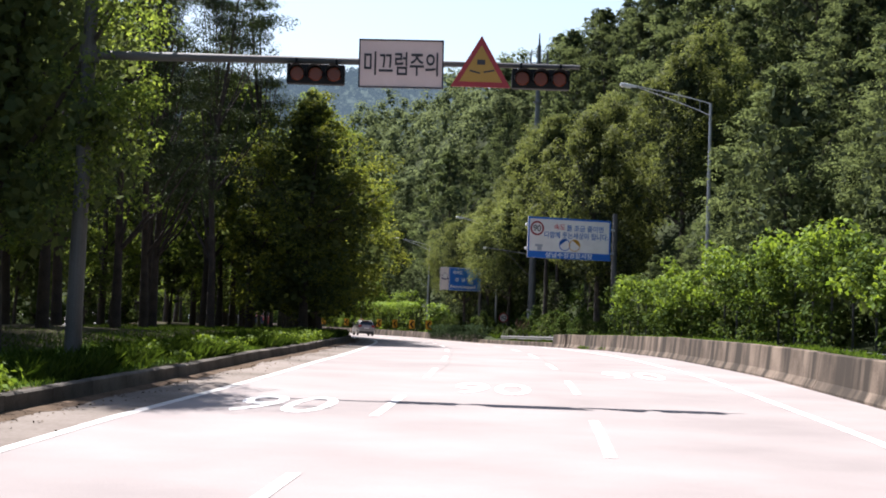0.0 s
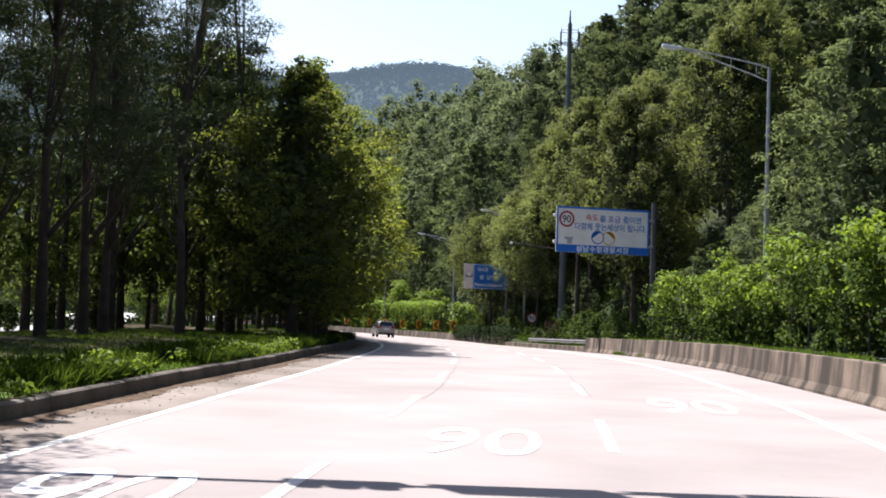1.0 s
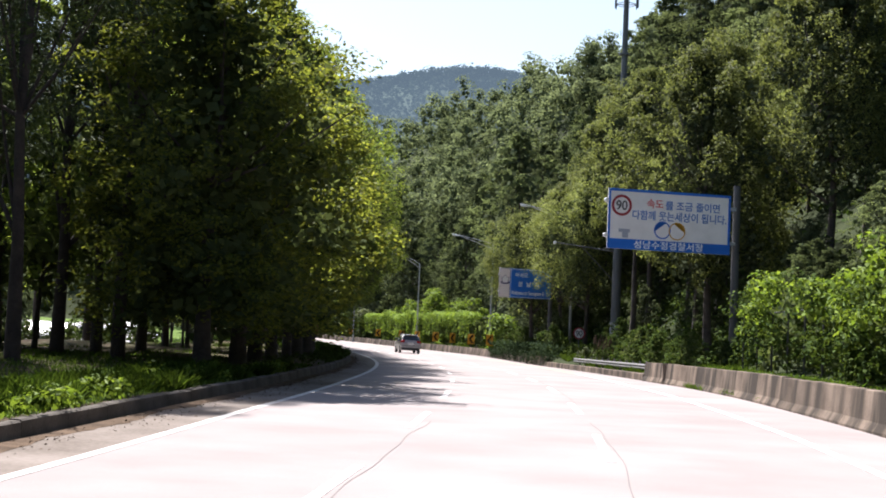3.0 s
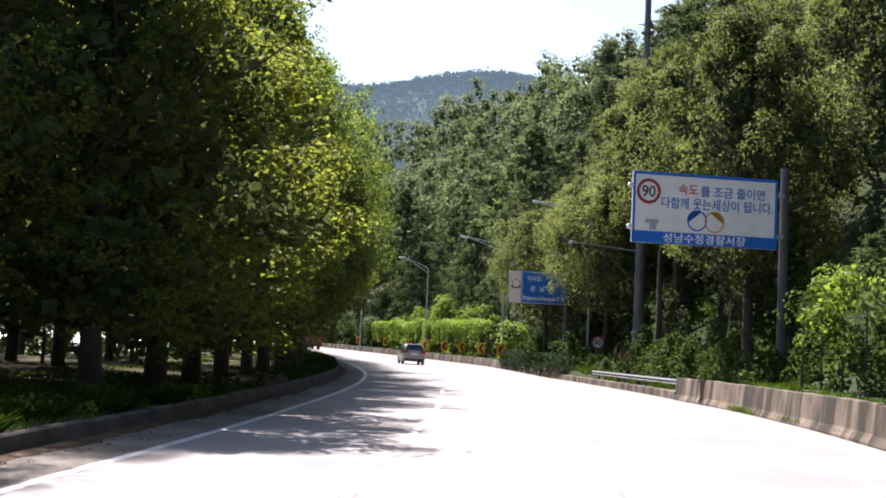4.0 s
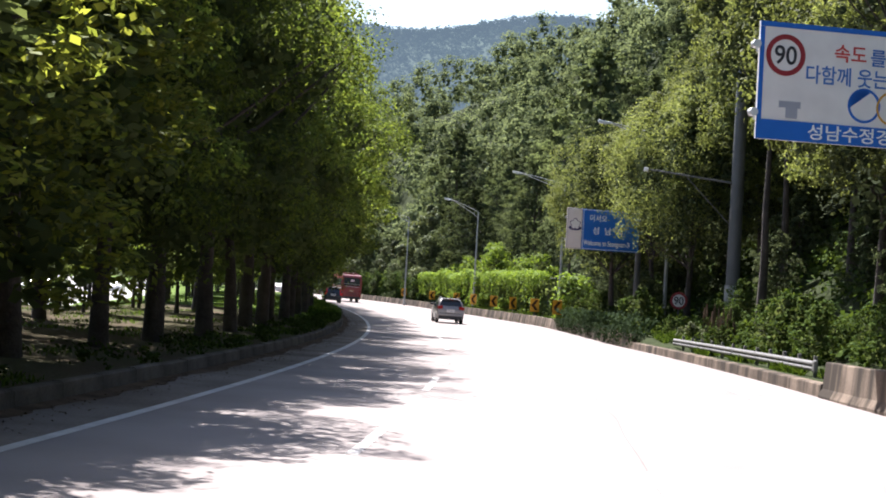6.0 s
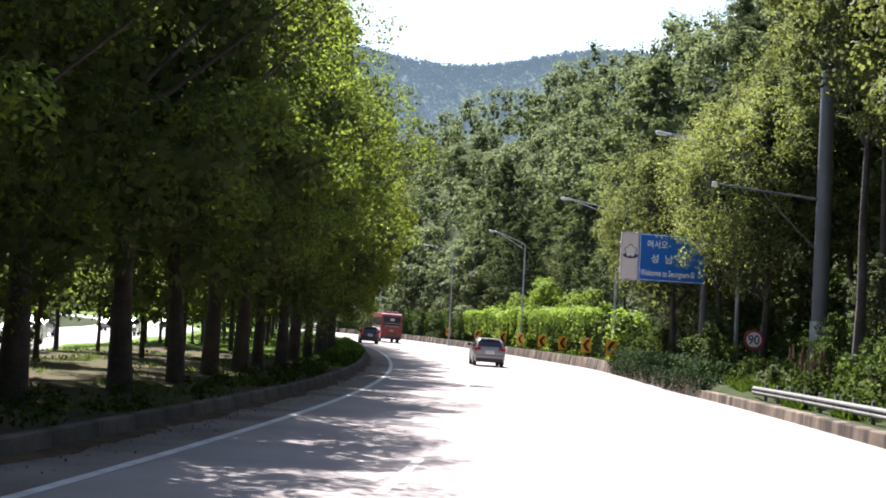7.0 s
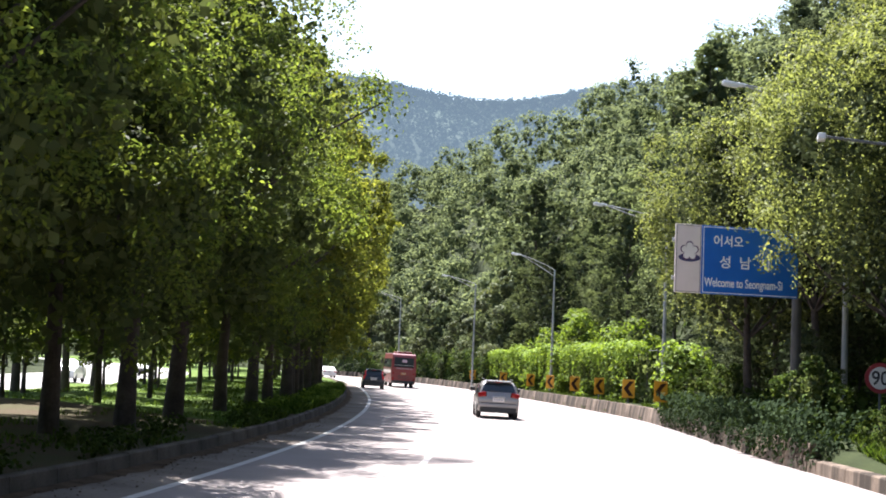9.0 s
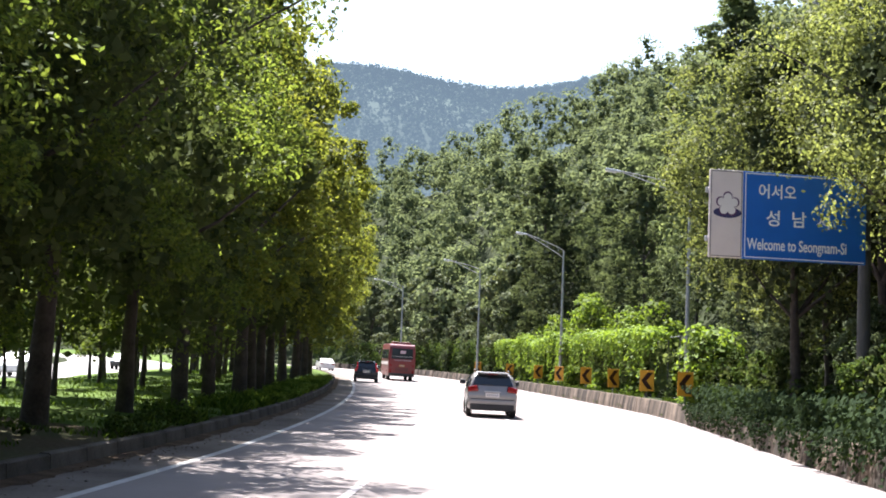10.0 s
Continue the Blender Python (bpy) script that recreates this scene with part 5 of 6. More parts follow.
def street_lamp(x, y, elbow_z, reach, rise):
    p = Vector((x, y, top((x - mid(y)) / math.sqrt(1 + lean_of(y) ** 2), y)))
    h = elbow_z - p.z
    t = thing("street_lamp", "tall galvanised street lamp with a truss arm", "street lamp", "street lamps", Matrix.Translation(p) @ pose(0, 0, 0, 0, 0, heading(y) * 0.6))
    part("pole", tubed((0, 0, -0.4), (0, 0, h), 0.13, 0.065, 12), STEEL, t)
    part("base", tubed((0, 0, -0.1), (0, 0, 0.5), 0.19, 0.16, 12), STEEL, t)
    n = 7
    hi = [Vector((-reach * k / n, 0, h + rise * (k / n) ** 0.85)) for k in range(n + 1)]
    lo = [Vector((-reach * k / n, 0, h - 0.55 * (1 - k / n) + rise * (k / n) ** 0.85 - 0.03)) for k in range(n + 1)]
    for q in (hi, lo):
        part("arm", bent_tube(q, 0.03), STEEL, t)
    for k in range(1, n, 2):
        part("strut", tubed(hi[k], lo[k], 0.015, seg=6), STEEL, t)
    bm = boxed((0, 0, 0), (0.85, 0.30, 0.17), 0.07)
    for v in bm.verts:
        if v.co.x > 0:
            v.co.y *= 0.5
            v.co.z = v.co.z * 0.7 + 0.02
    hd = part("lamp_head", bm, LAMP_SHELL, t, "pale grey cobra head", at=Matrix.Translation((-reach - 0.35, 0, h + rise)) @ pose(0, 0, 0, 0, 8, 0))
    part("lens", boxed((-0.1, 0, -0.09), (0.5, 0.2, 0.05), 0.02), LENS_DIFF, hd)
    return t


for a in ((12.7, 71.3, 13.5, 3.7, 0.75), (5.4, 152.6, 13.1, 3.7, 0.8), (-2.1, 188.2, 13.0, 3.7, 0.8), (-12.4, 221, 12.3, 2.9, 1.2), (-25.1, 258, 13.3, 3.0, 0.8), (-41, 293, 13.3, 3.0, 0.8)):
    street_lamp(*a)

# ---- mast with camera arm ----
mz = spot(12.6, 142).z
mast = thing("mast", "tall grey steel mast with antennas and a camera arm", "mast", at=Matrix.Translation((8.45, 142, 0)))
part("pole", tubed((0, 0, mz - 0.3), (0, 0, 16), 0.36, 0.30, 18), GREY_POLE, mast)
part("pole", tubed((0, 0, 16), (0, 0, 30.2), 0.27, 0.19, 16), GREY_POLE, mast)
for z in (16.0, 22.0, 24.6):
    part("flange", tubed((0, 0, z - 0.06), (0, 0, z + 0.06), 0.42, 0.42, 16), GREY_POLE, mast)
bm = bmesh.new()
for k in range(16):
    a, b = 2 * math.pi * k / 16, 2 * math.pi * (k + 1) / 16
    for z in (28.4, 29.5):
        tube(bm, (0.75 * math.cos(a), 0.75 * math.sin(a), z), (0.75 * math.cos(b), 0.75 * math.sin(b), z), 0.03, seg=6)
    if k % 4 == 0:
        tube(bm, (0.75 * math.cos(a), 0.75 * math.sin(a), 28.0), (0.75 * math.cos(a), 0.75 * math.sin(a), 29.8), 0.035, seg=6)
        tube(bm, (0, 0, 28.4), (0.75 * math.cos(a), 0.75 * math.sin(a), 28.4), 0.035, seg=6)
part("platform", bm, DARK_STEEL, mast)
for k in range(3):
    a = 2.1 * k + 0.4
    part("antenna", boxed((0.95 * math.cos(a), 0.95 * math.sin(a), 28.9), (0.16, 0.14, 1.3), 0.02), GREY_POLE, mast)
part("antenna", tubed((0, 0, 30.2), (0, 0, 31.4), 0.11, 0.05, 10), DARK_STEEL, mast)
for z in (23.0, 25.2):
    part("bracket", box(boxed((0, 0, z), (1.2, 0.06, 0.06)), (0, 0, z), (0.06, 1.2, 0.06)), DARK_STEEL, mast)
part("camera_arm", tubed((-0.2, -0.1, 9.75), (-4.55, -0.4, 10.25), 0.06, 0.04, 10), GREY_POLE, mast)
part("brace", tubed((-0.3, -0.1, 7.6), (-2.6, -0.25, 9.95), 0.025, 0.025, 8), GREY_POLE, mast)
part("camera", boxed((-4.7, -0.5, 10.22), (0.22, 0.55, 0.18), 0.03), LAMP_SHELL, mast, "pale grey traffic camera")
part("sleeve", tubed((0, 0, mz - 0.3), (0, 0, mz + 1.7), 0.41, 0.41, 18), STEEL, mast, "paler steel sleeve round the foot")


# ---- large roadside boards ----
def disc(r, th, seg=40):
    return tubed((0, 0, 0), (0, -th, 0), r, r, seg)


def ring(r0, r1, th, seg=40):
    bm = bmesh.new()
    vs = []
    for k in range(seg):
        a = 2 * math.pi * k / seg
        vs.append([bm.verts.new((r * math.cos(a), y, r * math.sin(a))) for r, y in ((r0, 0), (r1, 0), (r1, -th), (r0, -th))])
    for k in range(seg):
        p, q = vs[k], vs[(k + 1) % seg]
        for j in range(4):
            bm.faces.new((p[j], p[(j + 1) % 4], q[(j + 1) % 4], q[j]))
    return bm


W, H = 6.15, 2.82
bb = thing("road_board", "white safety-message board with blue border on a post", "sign", at=Matrix.Translation((5.6, 100.9, 7.28)) @ pose(0, 0, 0, 0, 0, 17))
part("panel", boxed((W / 2, 0, H / 2), (W, 0.10, H), 0.01), SIGN_WHITE, bb)
for c, s in (((W / 2, -0.055, H - 0.06), (W, 0.02, 0.12)), ((0.055, -0.055, H / 2), (0.11, 0.02, H - 0.26)), ((W - 0.055, -0.055, H / 2), (0.11, 0.02, H - 0.26)), ((W / 2, -0.057, 0.235), (W + 0.02, 0.024, 0.47))):
    part("border", boxed(c, s, 0.002), SIGN_BLUE, bb, "blue painted band")
sp = Matrix.Translation((0.66, -0.052, H - 0.78))
part("limit_ring", ring(0.38, 0.50, 0.012), SIGN_RED, bb, at=sp)
part("limit_number", text_mesh("90", 0.62, width=0.56), SIGN_BLACK, bb, at=sp @ Matrix.Translation((0, -0.004, 0)))
letters(bb, "속도", 0.46, 0.82, LETTER_RED, Matrix.Translation((2.32, -0.056, H - 0.62)))
letters(bb, "를 조금 줄이면", 0.46, 2.75, LETTER_BLUE, Matrix.Translation((4.22, -0.056, H - 0.66)))
letters(bb, "다함께 웃는세상이 됩니다.", 0.48, 4.75, LETTER_BLUE, Matrix.Translation((3.58, -0.056, H - 1.18)))
letters(bb, "성남수정경찰서장", 0.40, 3.5, LETTER_WHITE, Matrix.Translation((3.05, -0.072, 0.25)))
part("emblem", ring(0.36, 0.42, 0.012), SIGN_BLUE, bb, at=Matrix.Translation((2.72, -0.052, 0.98)))
part("emblem", ring(0.37, 0.42, 0.012), CHEVRON_YELLOW, bb, at=Matrix.Translation((3.46, -0.053, 0.96)))
for x, col, a0 in ((2.72, SIGN_BLUE, 62), (3.46, CHEVRON_YELLOW, -12)):
    bm = bmesh.new()
    vs = [bm.verts.new((0.41 * math.cos(a), 0, 0.41 * math.sin(a))) for a in [math.radians(a0 + 130 * k / 14) for k in range(15)]]
    bm.faces.new(vs)
    bmesh.ops.solidify(bm, geom=bm.faces[:], thickness=0.006)
    part("emblem", bm, col, bb, at=Matrix.Translation((x, -0.058, 0.97)))
part("emblem", box(boxed((0, 0, 0), (0.55, 0.012, 0.16), 0.004), (0.05, 0, -0.2), (0.3, 0.012, 0.26), 0.004), SIGN_GREY, bb, "small grey faded emblem", at=Matrix.Translation((0.82, -0.056, 0.86)))
pz = spot(10.8, 103).z - 7.28
part("post", tubed((W + 0.45, 0.25, pz - 0.4), (W + 0.45, 0.25, 3.35), 0.20, 0.17, 16), POST, bb)
for z in (0.55, 2.2):
    part("beam", boxed((W / 2 + 0.25, 0.17, z), (W + 0.45, 0.14, 0.16), 0.01), STEEL, bb)
for z in (0.62, 2.25):
    part("end_light", disc(0.10, 0.2, 16), LAMP_SHELL, bb, at=Matrix.Translation((-0.10, 0.05, z)))

W2, H2 = 4.5, 2.34
wel = thing("welcome_sign", "blue city welcome sign with a white emblem panel", "sign", at=Matrix.Translation((-0.46, 149.9, 6.28)) @ pose(0, 0, 0, 0, 0, 24))
part("emblem_panel", boxed((0.465, 0, H2 / 2), (0.95, 0.08, H2), 0.02), plain("emblem_white", (0.70, 0.62, 0.60), 0.5), wel)
part("panel", boxed((2.75, 0, H2 / 2), (3.60, 0.08, H2), 0.02), SIGN_BLUE, wel)
for c, s in (((2.75, -0.042, H2 - 0.05), (3.50, 0.008, 0.025)), ((2.75, -0.042, 0.05), (3.50, 0.008, 0.025)), ((1.01, -0.042, H2 / 2), (0.025, 0.008, H2 - 0.1))):
    part("edge_line", boxed(c, s), LETTER_WHITE, wel)
for c, s in (((0.465, -0.042, H2 - 0.04), (0.88, 0.008, 0.015)), ((0.465, -0.042, 0.04), (0.88, 0.008, 0.015)), ((0.03, -0.042, H2 / 2), (0.015, 0.008, H2 - 0.08)), ((0.90, -0.042, H2 / 2), (0.015, 0.008, H2 - 0.08))):
    part("edge_line", boxed(c, s), SIGN_BLACK, wel)
letters(wel, "어서오", 0.42, 1.08, LETTER_WHITE, Matrix.Translation((1.93, -0.042, H2 - 0.50)))
letters(wel, "성  남  시", 0.46, 1.85, LETTER_WHITE, Matrix.Translation((2.54, -0.042, H2 - 1.22)))
letters(wel, "Welcome to Seongnam-Si", 0.34, 2.9, LETTER_WHITE, Matrix.Translation((2.52, -0.042, 0.36)) @ Matrix.Diagonal((1, 1, 1.25, 1)))


def petal_outline(r0, r1, seg=60, th=0.008):
    """A five-petalled flower drawn as a band."""
    bm = bmesh.new()
    rows = []
    for k in range(seg):
        a = 2 * math.pi * k / seg
        w = 0.62 + 0.38 * abs(math.cos(2.5 * (a - math.pi / 2))) ** 0.7
        rows.append([bm.verts.new((r * w * math.cos(a), y, r * w * math.sin(a))) for r, y in ((r0, 0), (r1, 0), (r1, -th), (r0, -th))])
    for k in range(seg):
        p, q = rows[k], rows[(k + 1) % seg]
        for j in range(4):
            bm.faces.new((p[j], q[j], q[(j + 1) % 4], p[(j + 1) % 4]))
    return bm


part("emblem", petal_outline(0.30, 0.345), plain("emblem_violet", (0.09, 0.03, 0.10), 0.5), wel, at=Matrix.Translation((0.5, -0.046, H2 - 0.92)))
part("emblem", petal_outline(0.02, 0.30), SIGN_WHITE, wel, at=Matrix.Translation((0.5, -0.044, H2 - 0.92)))
part("emblem", tubed((0, 0, 0), (0, -0.006, 0), 0.40, 0.40, 28), plain("emblem_indigo", (0.04, 0.04, 0.12), 0.5), wel, at=Matrix.Translation((0.5, -0.038, H2 - 1.14)) @ Matrix.Diagonal((1, 1, 0.36, 1)))
wz = spot(10.6, 152).z - 6.28
part("post", tubed((W2 + 0.2, 0.3, wz - 0.4), (W2 + 0.2, 0.3, 2.6), 0.19, 0.16, 16), POST, wel)
for z in (0.5, 1.8):
    part("beam", boxed((W2 / 2 + 0.1, 0.13, z), (W2 + 0.3, 0.12, 0.14), 0.01), STEEL, wel)

# ---- speed sign, chevrons ----
sz = spot(10.9, 146.3).z
lim = thing("speed_sign", "round red-ringed ninety speed limit sign on a post", "sign", at=Matrix.Translation((5.95, 146.3, 3.6)) @ pose(0, 0, 0, 0, 0, 6))
part("disc", disc(0.46, 0.02), SIGN_WHITE, lim)
part("ring", ring(0.345, 0.47, 0.03), SIGN_RED, lim)
part("number", text_mesh("90", 0.60, width=0.52), SIGN_BLACK, lim, at=Matrix.Translation((0, -0.024, 0)))
part("post", tubed((0, 0.05, sz - 3.9), (0, 0.05, 0.45), 0.038, 0.038, 10), GREY_POLE, lim)


def chevron(y, u, turn):
    p = spot(u, y)
    p.z = level(y) + 0.1
    t = thing("chevron_sign", "yellow bend-marker sign with dark arrow on short post", "sign", "bend markers", Matrix.Translation(p) @ pose(0, 0, 0, 0, random.uniform(-3, 3), heading(y) + turn))
    z, w, h = 1.34, 0.74, 1.06
    part("panel", boxed((0, 0, z), (w, 0.03, h), 0.01), CHEVRON_YELLOW, t)
    bm = bmesh.new()
    a, b, k = 0.30, 0.42, 0.27
    pts = [(a, b), (a - k, b), (-a, 0), (a - k, -b), (a, -b), (-a + k, 0)]
    vs = [bm.verts.new((q[0], -0.019, z + q[1])) for q in pts]
    bm.faces.new((vs[0], vs[1], vs[2], vs[5]))
    bm.faces.new((vs[5], vs[2], vs[3], vs[4]))
    bmesh.ops.solidify(bm, geom=bm.faces[:], thickness=0.006)
    part("arrow", bm, ARROW_BROWN, t)
    part("post", tubed((0, 0.04, -0.1), (0, 0.04, z + 0.45), 0.035, 0.035, 8), GREY_POLE, t)


for y, turn in ((175.8, 12), (185.4, 4), (195.6, 22), (205.8, 8), (217.5, -40), (228.8, 10), (247, 5), (266.5, 0)):
    chevron(y, 9.0, turn)


# ---- vehicles ----
def hull(prof, width, belt, tumble, bevel):
    """Car body: a side outline (y, z) drawn out across the width, narrower above the belt line."""
    bm = bmesh.new()
    rows = []
    for sx in (-1, 1):
        rows.append([bm.verts.new((sx * (width / 2 - max(0, z - belt) * tumble - (0.05 if z < 0.5 else 0)), y, z)) for y, z in prof])
    n = len(prof)
    bm.faces.new(rows[0])
    bm.faces.new(rows[1][::-1])
    for i in range(n):
        bm.faces.new((rows[0][i], rows[1][i], rows[1][(i + 1) % n], rows[0][(i + 1) % n]))
    bmesh.ops.recalc_face_normals(bm, faces=bm.faces)
    bmesh.ops.bevel(bm, geom=bm.edges[:], offset=bevel, segments=3, affect="EDGES", profile=0.6)
    return bm


def quad_panel(pts, th=0.015):
    bm = bmesh.new()
    f = bm.faces.new([bm.verts.new(p) for p in pts])
    bm.normal_update()
    r = bmesh.ops.extrude_face_region(bm, geom=[f])
    bmesh.ops.translate(bm, vec=f.normal * th, verts=[v for v in r["geom"] if isinstance(v, bmesh.types.BMVert)])
    return bm


def wheel(t, x, y, r, w=0.22):
    s = 1 if x > 0 else -1
    bm = bmesh.new()
    bmesh.ops.create_cone(bm, cap_ends=True, segments=24, radius1=r, radius2=r, depth=w, matrix=pose(x, y, r, 0, 90, 0))
    bmesh.ops.bevel(bm, geom=[e for e in bm.edges if len(e.link_faces) == 2 and e.calc_face_angle(0) > 1.0], offset=0.04, segments=2, affect="EDGES")
    ty = part("wheel", bm, RUBBER, t, "black rubber tyre")
    bm = bmesh.new()
    bmesh.ops.create_cone(bm, cap_ends=True, segments=18, radius1=r * 0.62, radius2=r * 0.5, depth=0.05, matrix=pose(x + s * (w / 2), y, r, 0, 90 * s, 0))
    part("rim", bm, ALLOY, ty, "alloy rim")


def bars(t, c, w, h, n, material, name="plate_bars"):
    bm = bmesh.new()
    for k in range(n):
        box(bm, (c[0] + w * ((k + 0.5) / n - 0.5), c[1], c[2]), (w / n * 0.62, 0.008, h))
    return part(name, bm, material, t)


def suv(at, paint, label, lit, dark=False):
    t = thing("car", label, "car", at=at)
    prof = [(0.10, 0.40), (0.02, 0.62), (0.0, 0.86), (0.09, 1.06), (0.22, 1.28), (0.40, 1.53), (0.60, 1.65), (1.10, 1.71), (2.0, 1.72), (2.75, 1.63), (3.55, 1.14), (4.45, 1.00), (4.74, 0.78), (4.78, 0.45), (4.65, 0.30), (0.35, 0.30)]
    part("body", hull(prof, 1.92, 0.98, 0.40, 0.09), paint, t)
    part("rear_window", quad_panel([(-0.77, 0.165, 1.22), (-0.63, 0.455, 1.60), (0.63, 0.455, 1.60), (0.77, 0.165, 1.22)], -0.05), WINDOW, t, "dark tinted rear window")
    part("spoiler", boxed((0, 0.50, 1.68), (1.16, 0.34, 0.05), 0.02), paint, t)
    part("brake_lamp", boxed((0, 0.33, 1.645), (0.36, 0.04, 0.025), 0.004), TAIL_RED, t)
    part("wiper", tubed((0.05, 0.14, 1.22), (-0.42, 0.16, 1.26), 0.012, 0.008, 6), PLASTIC, t)
    for s in (-1, 1):
        part("side_window", quad_panel([(s * 0.955, 0.75, 1.10), (s * 0.80, 0.85, 1.55), (s * 0.805, 2.55, 1.56), (s * 0.93, 3.25, 1.12)], 0.02 if s > 0 else -0.02), WINDOW, t)
        if dark:
            bm = box(boxed((s * 0.83, 0.06, 1.0), (0.17, 0.16, 0.26), 0.03), (s * 0.74, 0.24, 1.32), (0.11, 0.20, 0.50), 0.03, pose(0, 0, 0, -28, 0, 0))
        else:
            bm = boxed((s * 0.74, 0.10, 1.07), (0.40, 0.20, 0.22), 0.06, pose(0, 0, 0, 0, s * 10, s * 14))
        part("tail_light", bm, BRAKE_LIT if lit else TAIL_RED, t, "red tail light")
        part("mirror", boxed((s * 1.06, 3.05, 1.28), (0.24, 0.14, 0.19), 0.05), paint if dark else PLASTIC, t)
        part("roof_rail", tube(tube(tubed((s * 0.64, 0.75, 1.77), (s * 0.66, 2.5, 1.77), 0.018, 0.018, 8), (s * 0.64, 0.8, 1.69), (s * 0.64, 0.8, 1.77), 0.018, seg=6), (s * 0.66, 2.45, 1.68), (s * 0.66, 2.45, 1.77), 0.018, seg=6), DARK_STEEL, t)
        part("bumper_reflector", boxed((s * 0.78, 0.0, 0.60), (0.20, 0.03, 0.045), 0.005), TAIL_RED, t)
        wheel(t, s * 0.84, 0.98, 0.36)
        wheel(t, s * 0.84, 3.85, 0.36)
    part("bumper", boxed((0, 0.05, 0.60), (1.84, 0.20, 0.20), 0.07), paint, t)
    part("skid_plate", boxed((0, 0.05, 0.40), (1.66, 0.20, 0.26), 0.05), PLASTIC, t, "dark lower bumper")
    part("bumper_trim", boxed((0, -0.01, 0.70), (1.60, 0.07, 0.03), 0.01), PLASTIC, t)
    part("handle_trim", boxed((0, 0.02, 0.99), (0.62, 0.05, 0.05), 0.015), ALLOY, t, "chrome strip")
    plate = part("number_plate", boxed((0, -0.012, 0.86), (0.52, 0.02, 0.16), 0.008), SIGN_WHITE, t)
    bars(t, (0, -0.026, 0.86), 0.44, 0.08, 6, SIGN_GREY)
    part("exhaust", tubed((0.55, 0.02, 0.34), (0.55, 0.25, 0.34), 0.04, 0.04, 10), ALLOY, t)
    part("antenna", tubed((0, 0.9, 1.72), (0, 0.82, 1.92), 0.02, 0.006, 6), PLASTIC, t)
    return t


def sedan(at, paint, label):
    t = thing("car", label, "car", "traffic", at)
    prof = [(0.08, 0.36), (0.0, 0.55), (0.02, 0.95), (0.20, 1.02), (0.55, 1.05), (1.15, 1.38), (1.70, 1.45), (2.45, 1.42), (3.30, 1.02), (4.30, 0.88), (4.62, 0.66), (4.60, 0.36), (4.45, 0.26), (0.3, 0.26)]
    part("body", hull(prof, 1.80, 0.92, 0.36, 0.05), paint, t)
    part("rear_window", quad_panel([(-0.66, 0.64, 1.08), (-0.56, 1.08, 1.33), (0.56, 1.08, 1.33), (0.66, 0.64, 1.08)], -0.02), WINDOW, t)
    part("windscreen", quad_panel([(-0.66, 3.12, 1.10), (-0.56, 2.56, 1.37), (0.56, 2.56, 1.37), (0.66, 3.12, 1.10)], 0.02), WINDOW, t)
    for s in (-1, 1):
        part("side_window", quad_panel([(s * 0.865, 0.98, 1.06), (s * 0.76, 1.30, 1.34), (s * 0.76, 2.42, 1.36), (s * 0.86, 2.98, 1.06)], 0.02 if s > 0 else -0.02), WINDOW, t)
        part("tail_light", boxed((s * 0.70, 0.02, 0.84), (0.34, 0.10, 0.16), 0.03), TAIL_RED, t, "red tail light")
        part("headlight", boxed((s * 0.66, 4.52, 0.72), (0.34, 0.12, 0.13), 0.03), LENS_DIFF, t)
        part("mirror", boxed((s * 0.98, 2.85, 1.02), (0.18, 0.10, 0.12), 0.03), paint, t)
        wheel(t, s * 0.78, 0.95, 0.31)
        wheel(t, s * 0.78, 3.70, 0.31)
    part("bumper", boxed((0, 0.03, 0.44), (1.66, 0.14, 0.26), 0.05), paint, t)
    part("number_plate", boxed((0, -0.012, 0.72), (0.5, 0.02, 0.13), 0.006), SIGN_WHITE, t)
    bars(t, (0, -0.026, 0.72), 0.42, 0.07, 6, SIGN_GREY)
    return t


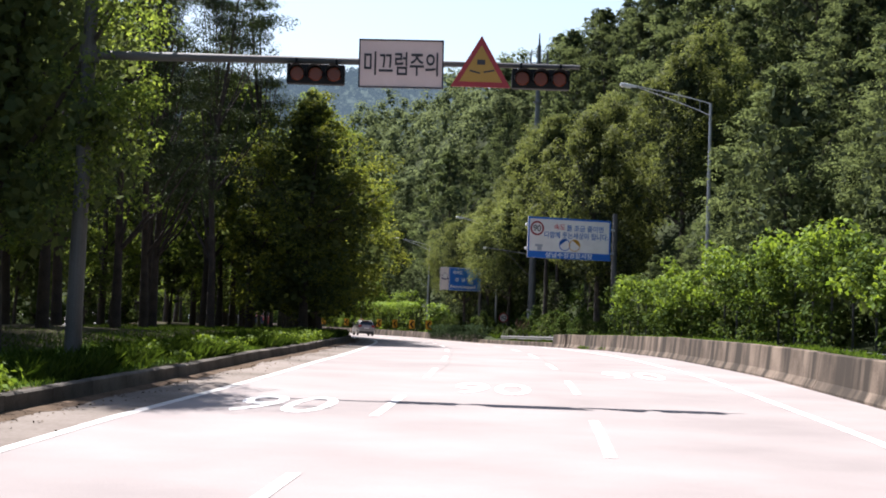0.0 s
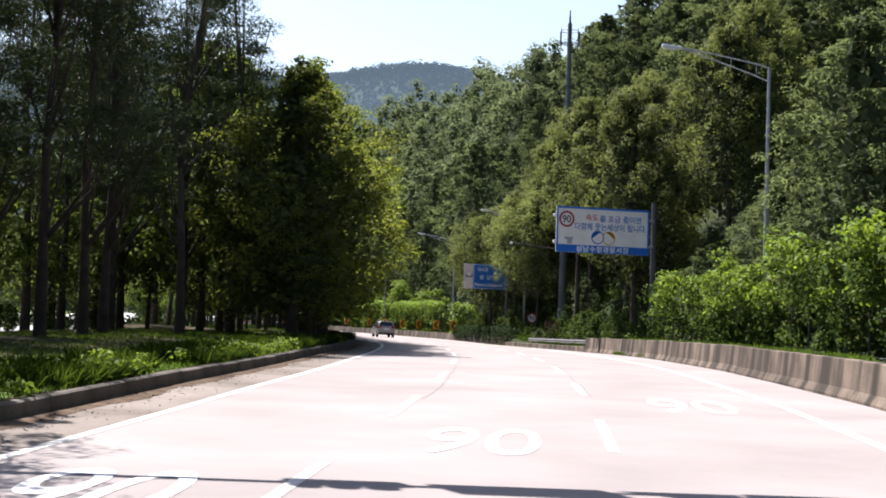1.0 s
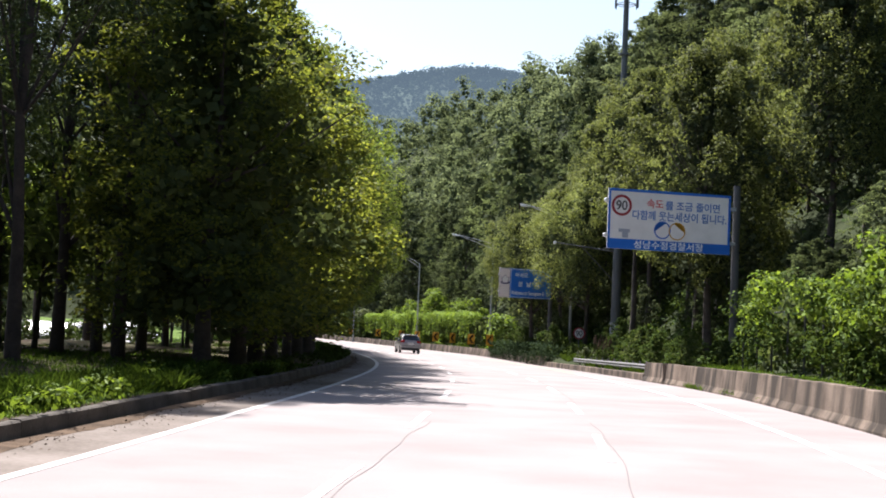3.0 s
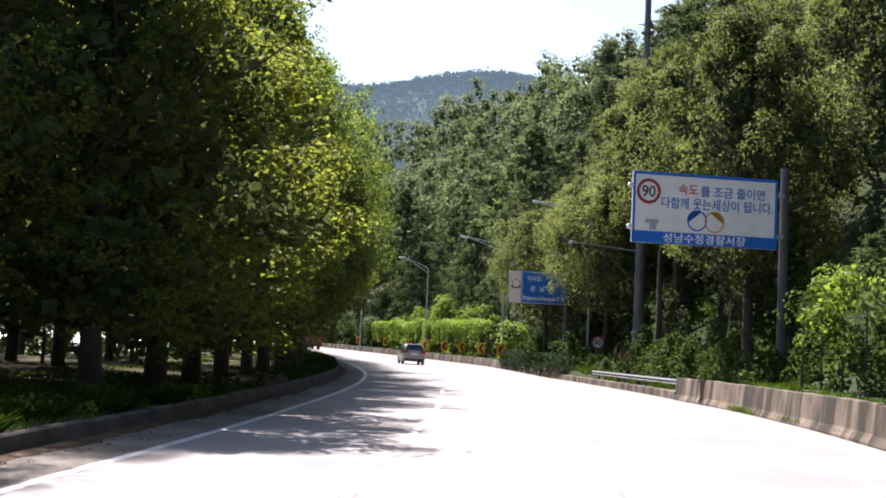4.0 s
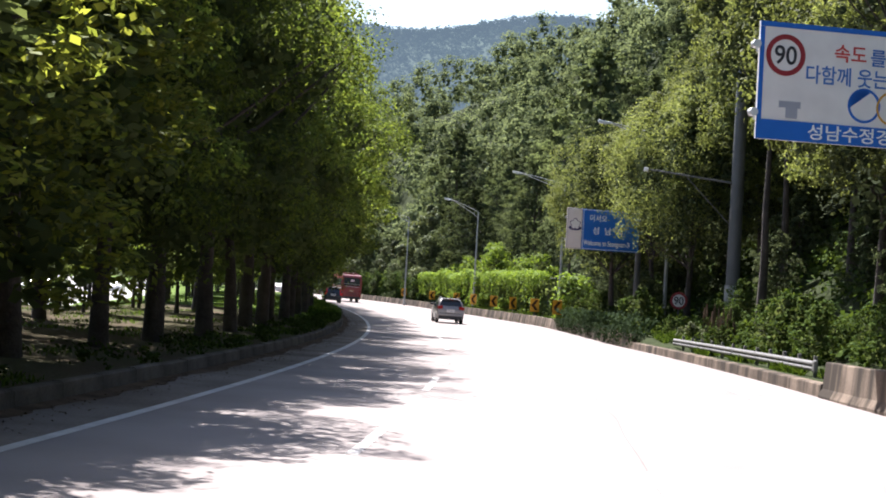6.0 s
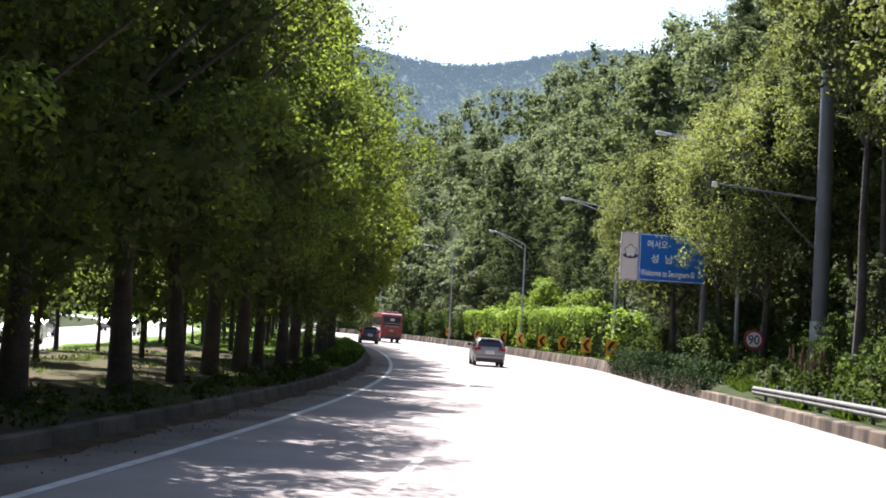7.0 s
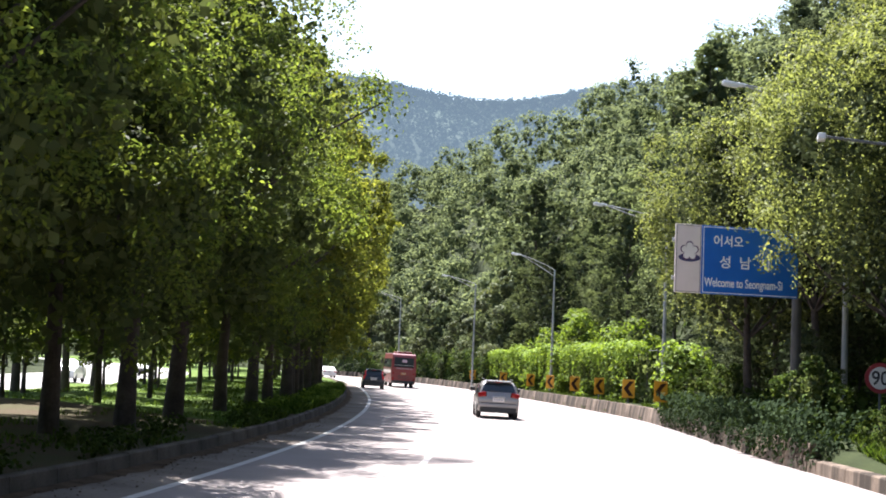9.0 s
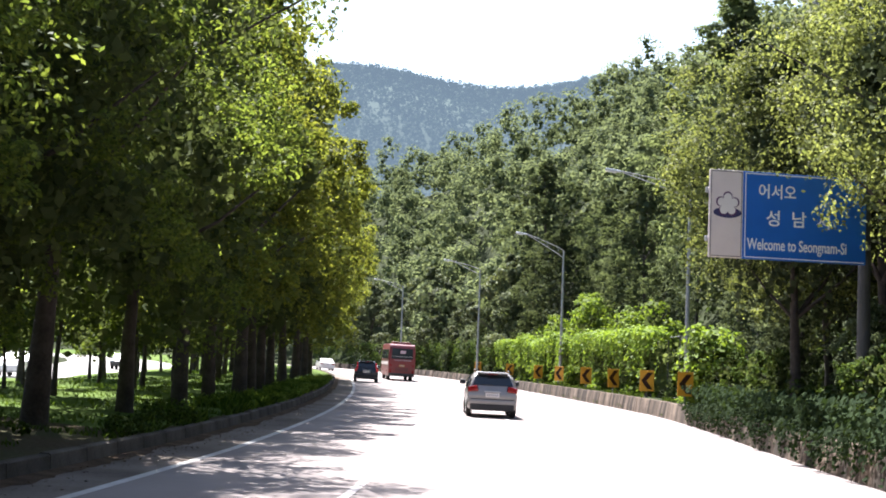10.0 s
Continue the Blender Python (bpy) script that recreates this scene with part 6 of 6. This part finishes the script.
def coach(at):
    t = thing("bus", "red coach with dark rear window and dirty skirts", "bus", at=at)
    L, Wd, Ht = 11.2, 2.49, 3.38
    prof = [(0.12, 0.42), (0.0, 0.75), (0.02, 1.9), (0.14, 3.05), (0.34, Ht - 0.08), (0.8, Ht), (L - 0.6, Ht), (L - 0.1, 2.9), (L, 1.2), (L - 0.05, 0.42)]
    part("body", hull(prof, Wd, 1.9, 0.05, 0.07), BUS_RED, t)
    part("rear_window", quad_panel([(-1.0, 0.0, 2.02), (-0.97, 0.10, 2.98), (0.97, 0.10, 2.98), (1.0, 0.0, 2.02)], -0.03), WINDOW, t, "dark rear window")
    part("route_sign", boxed((0.05, 0.02, 2.66), (0.46, 0.05, 0.26), 0.01), plain("route_sign_pink", (0.62, 0.42, 0.50), 0.5), t, "faded route number card")
    bars(t, (0.05, -0.012, 2.66), 0.36, 0.12, 4, SIGN_GREY, "route_bars")
    part("window_trim", boxed((0, 0.02, 2.24), (1.9, 0.05, 0.03), 0.005), ALLOY, t)
    bars(t, (0.05, -0.015, 1.90), 1.6, 0.09, 12, SIGN_GREY, "lettering_bars")
    part("engine_lid", boxed((0, 0.0, 1.15), (1.7, 0.04, 0.75), 0.02), BUS_RED, t)
    for k in range(4):
        part("vent", boxed((0, -0.02, 0.92 + 0.09 * k), (1.2, 0.02, 0.03)), PLASTIC, t)
    part("number_plate", boxed((0, -0.035, 1.40), (0.5, 0.02, 0.2), 0.006), SHADED_SIGN_YELLOW, t)
    bars(t, (0, -0.05, 1.40), 0.42, 0.10, 6, SIGN_GREY)
    part("bumper", boxed((0, 0.04, 0.56), (2.36, 0.2, 0.3), 0.06), PLASTIC, t)
    part("roof_unit", boxed((0, 2.6, Ht + 0.1), (1.7, 2.6, 0.24), 0.08), BUS_RED, t)
    for s in (-1, 1):
        for k in range(6):
            y0 = 0.75 + 1.62 * k
            part("side_window", quad_panel([(s * 1.245, y0, 1.98), (s * 1.21, y0, 2.85), (s * 1.21, y0 + 1.54, 2.85), (s * 1.245, y0 + 1.54, 1.98)], 0.012 if s > 0 else -0.012), WINDOW, t)
        part("stripe", boxed((s * 1.247, L / 2, 1.55), (0.02, L - 1.2, 0.30), 0.004), plain("coach_grey", (0.55, 0.50, 0.48), 0.4), t)
        part("tail_light", boxed((s * 1.02, 0.0, 1.42), (0.22, 0.06, 0.12), 0.02), TAIL_RED, t, "red tail light")
        part("tail_light", boxed((s * 1.05, 0.0, 0.86), (0.18, 0.06, 0.30), 0.02), TAIL_RED, t)
        part("mirror", boxed((s * 1.45, L - 0.1, 2.5), (0.2, 0.12, 0.42), 0.04), PLASTIC, t)
        wheel(t, s * 1.06, 2.6, 0.5, 0.34)
        wheel(t, s * 1.06, 8.6, 0.5, 0.30)
    return t


def ride(x, y, turn_extra=0.0, dz=0.0):
    a, b = spot(0, y), spot(0, y + 4)
    u = (x - mid(y)) / math.sqrt(1 + lean_of(y) ** 2)
    z = top(max(-7.3, min(u, 6.5)) if u > -12 else u, y)
    tilt = math.degrees(math.atan2(level(y + 4) - level(y), 4))
    roll = math.degrees(0.004 - 0.0129 * min(max(y, 0), 260) / 100)
    return pose(x, y, z + dz, tilt, -roll, heading(y) + turn_extra)


suv(ride(-8.62, 165.5), CAR_SILVER, "silver SUV with roof rails on the road", False)
suv(ride(-28.14, 224.0), CAR_DARK, "black SUV with tall red lamps on the road", True, True)
coach(ride(-29.7, 243.5, 0.4))
sedan(ride(-48.3, 285), CAR_WHITE, "white saloon car further down the road")
for k, (u, y, col) in enumerate(((-26.3, 128, CAR_WHITE), (-30.2, 143, CAR_SILVER), (-26.4, 156, CAR_WHITE), (-30.0, 176, CAR_DARK), (-26.4, 196, CAR_WHITE), (-30.0, 214, CAR_SILVER), (-26.4, 238, CAR_DARK))):
    p = spot(u, y)
    sedan(ride(p.x, y, 180), col, {0: "white saloon car on the opposite carriageway", 1: "silver saloon car on the opposite carriageway", 2: "black saloon car on the opposite carriageway"}[(CAR_WHITE, CAR_SILVER, CAR_DARK).index(col)])
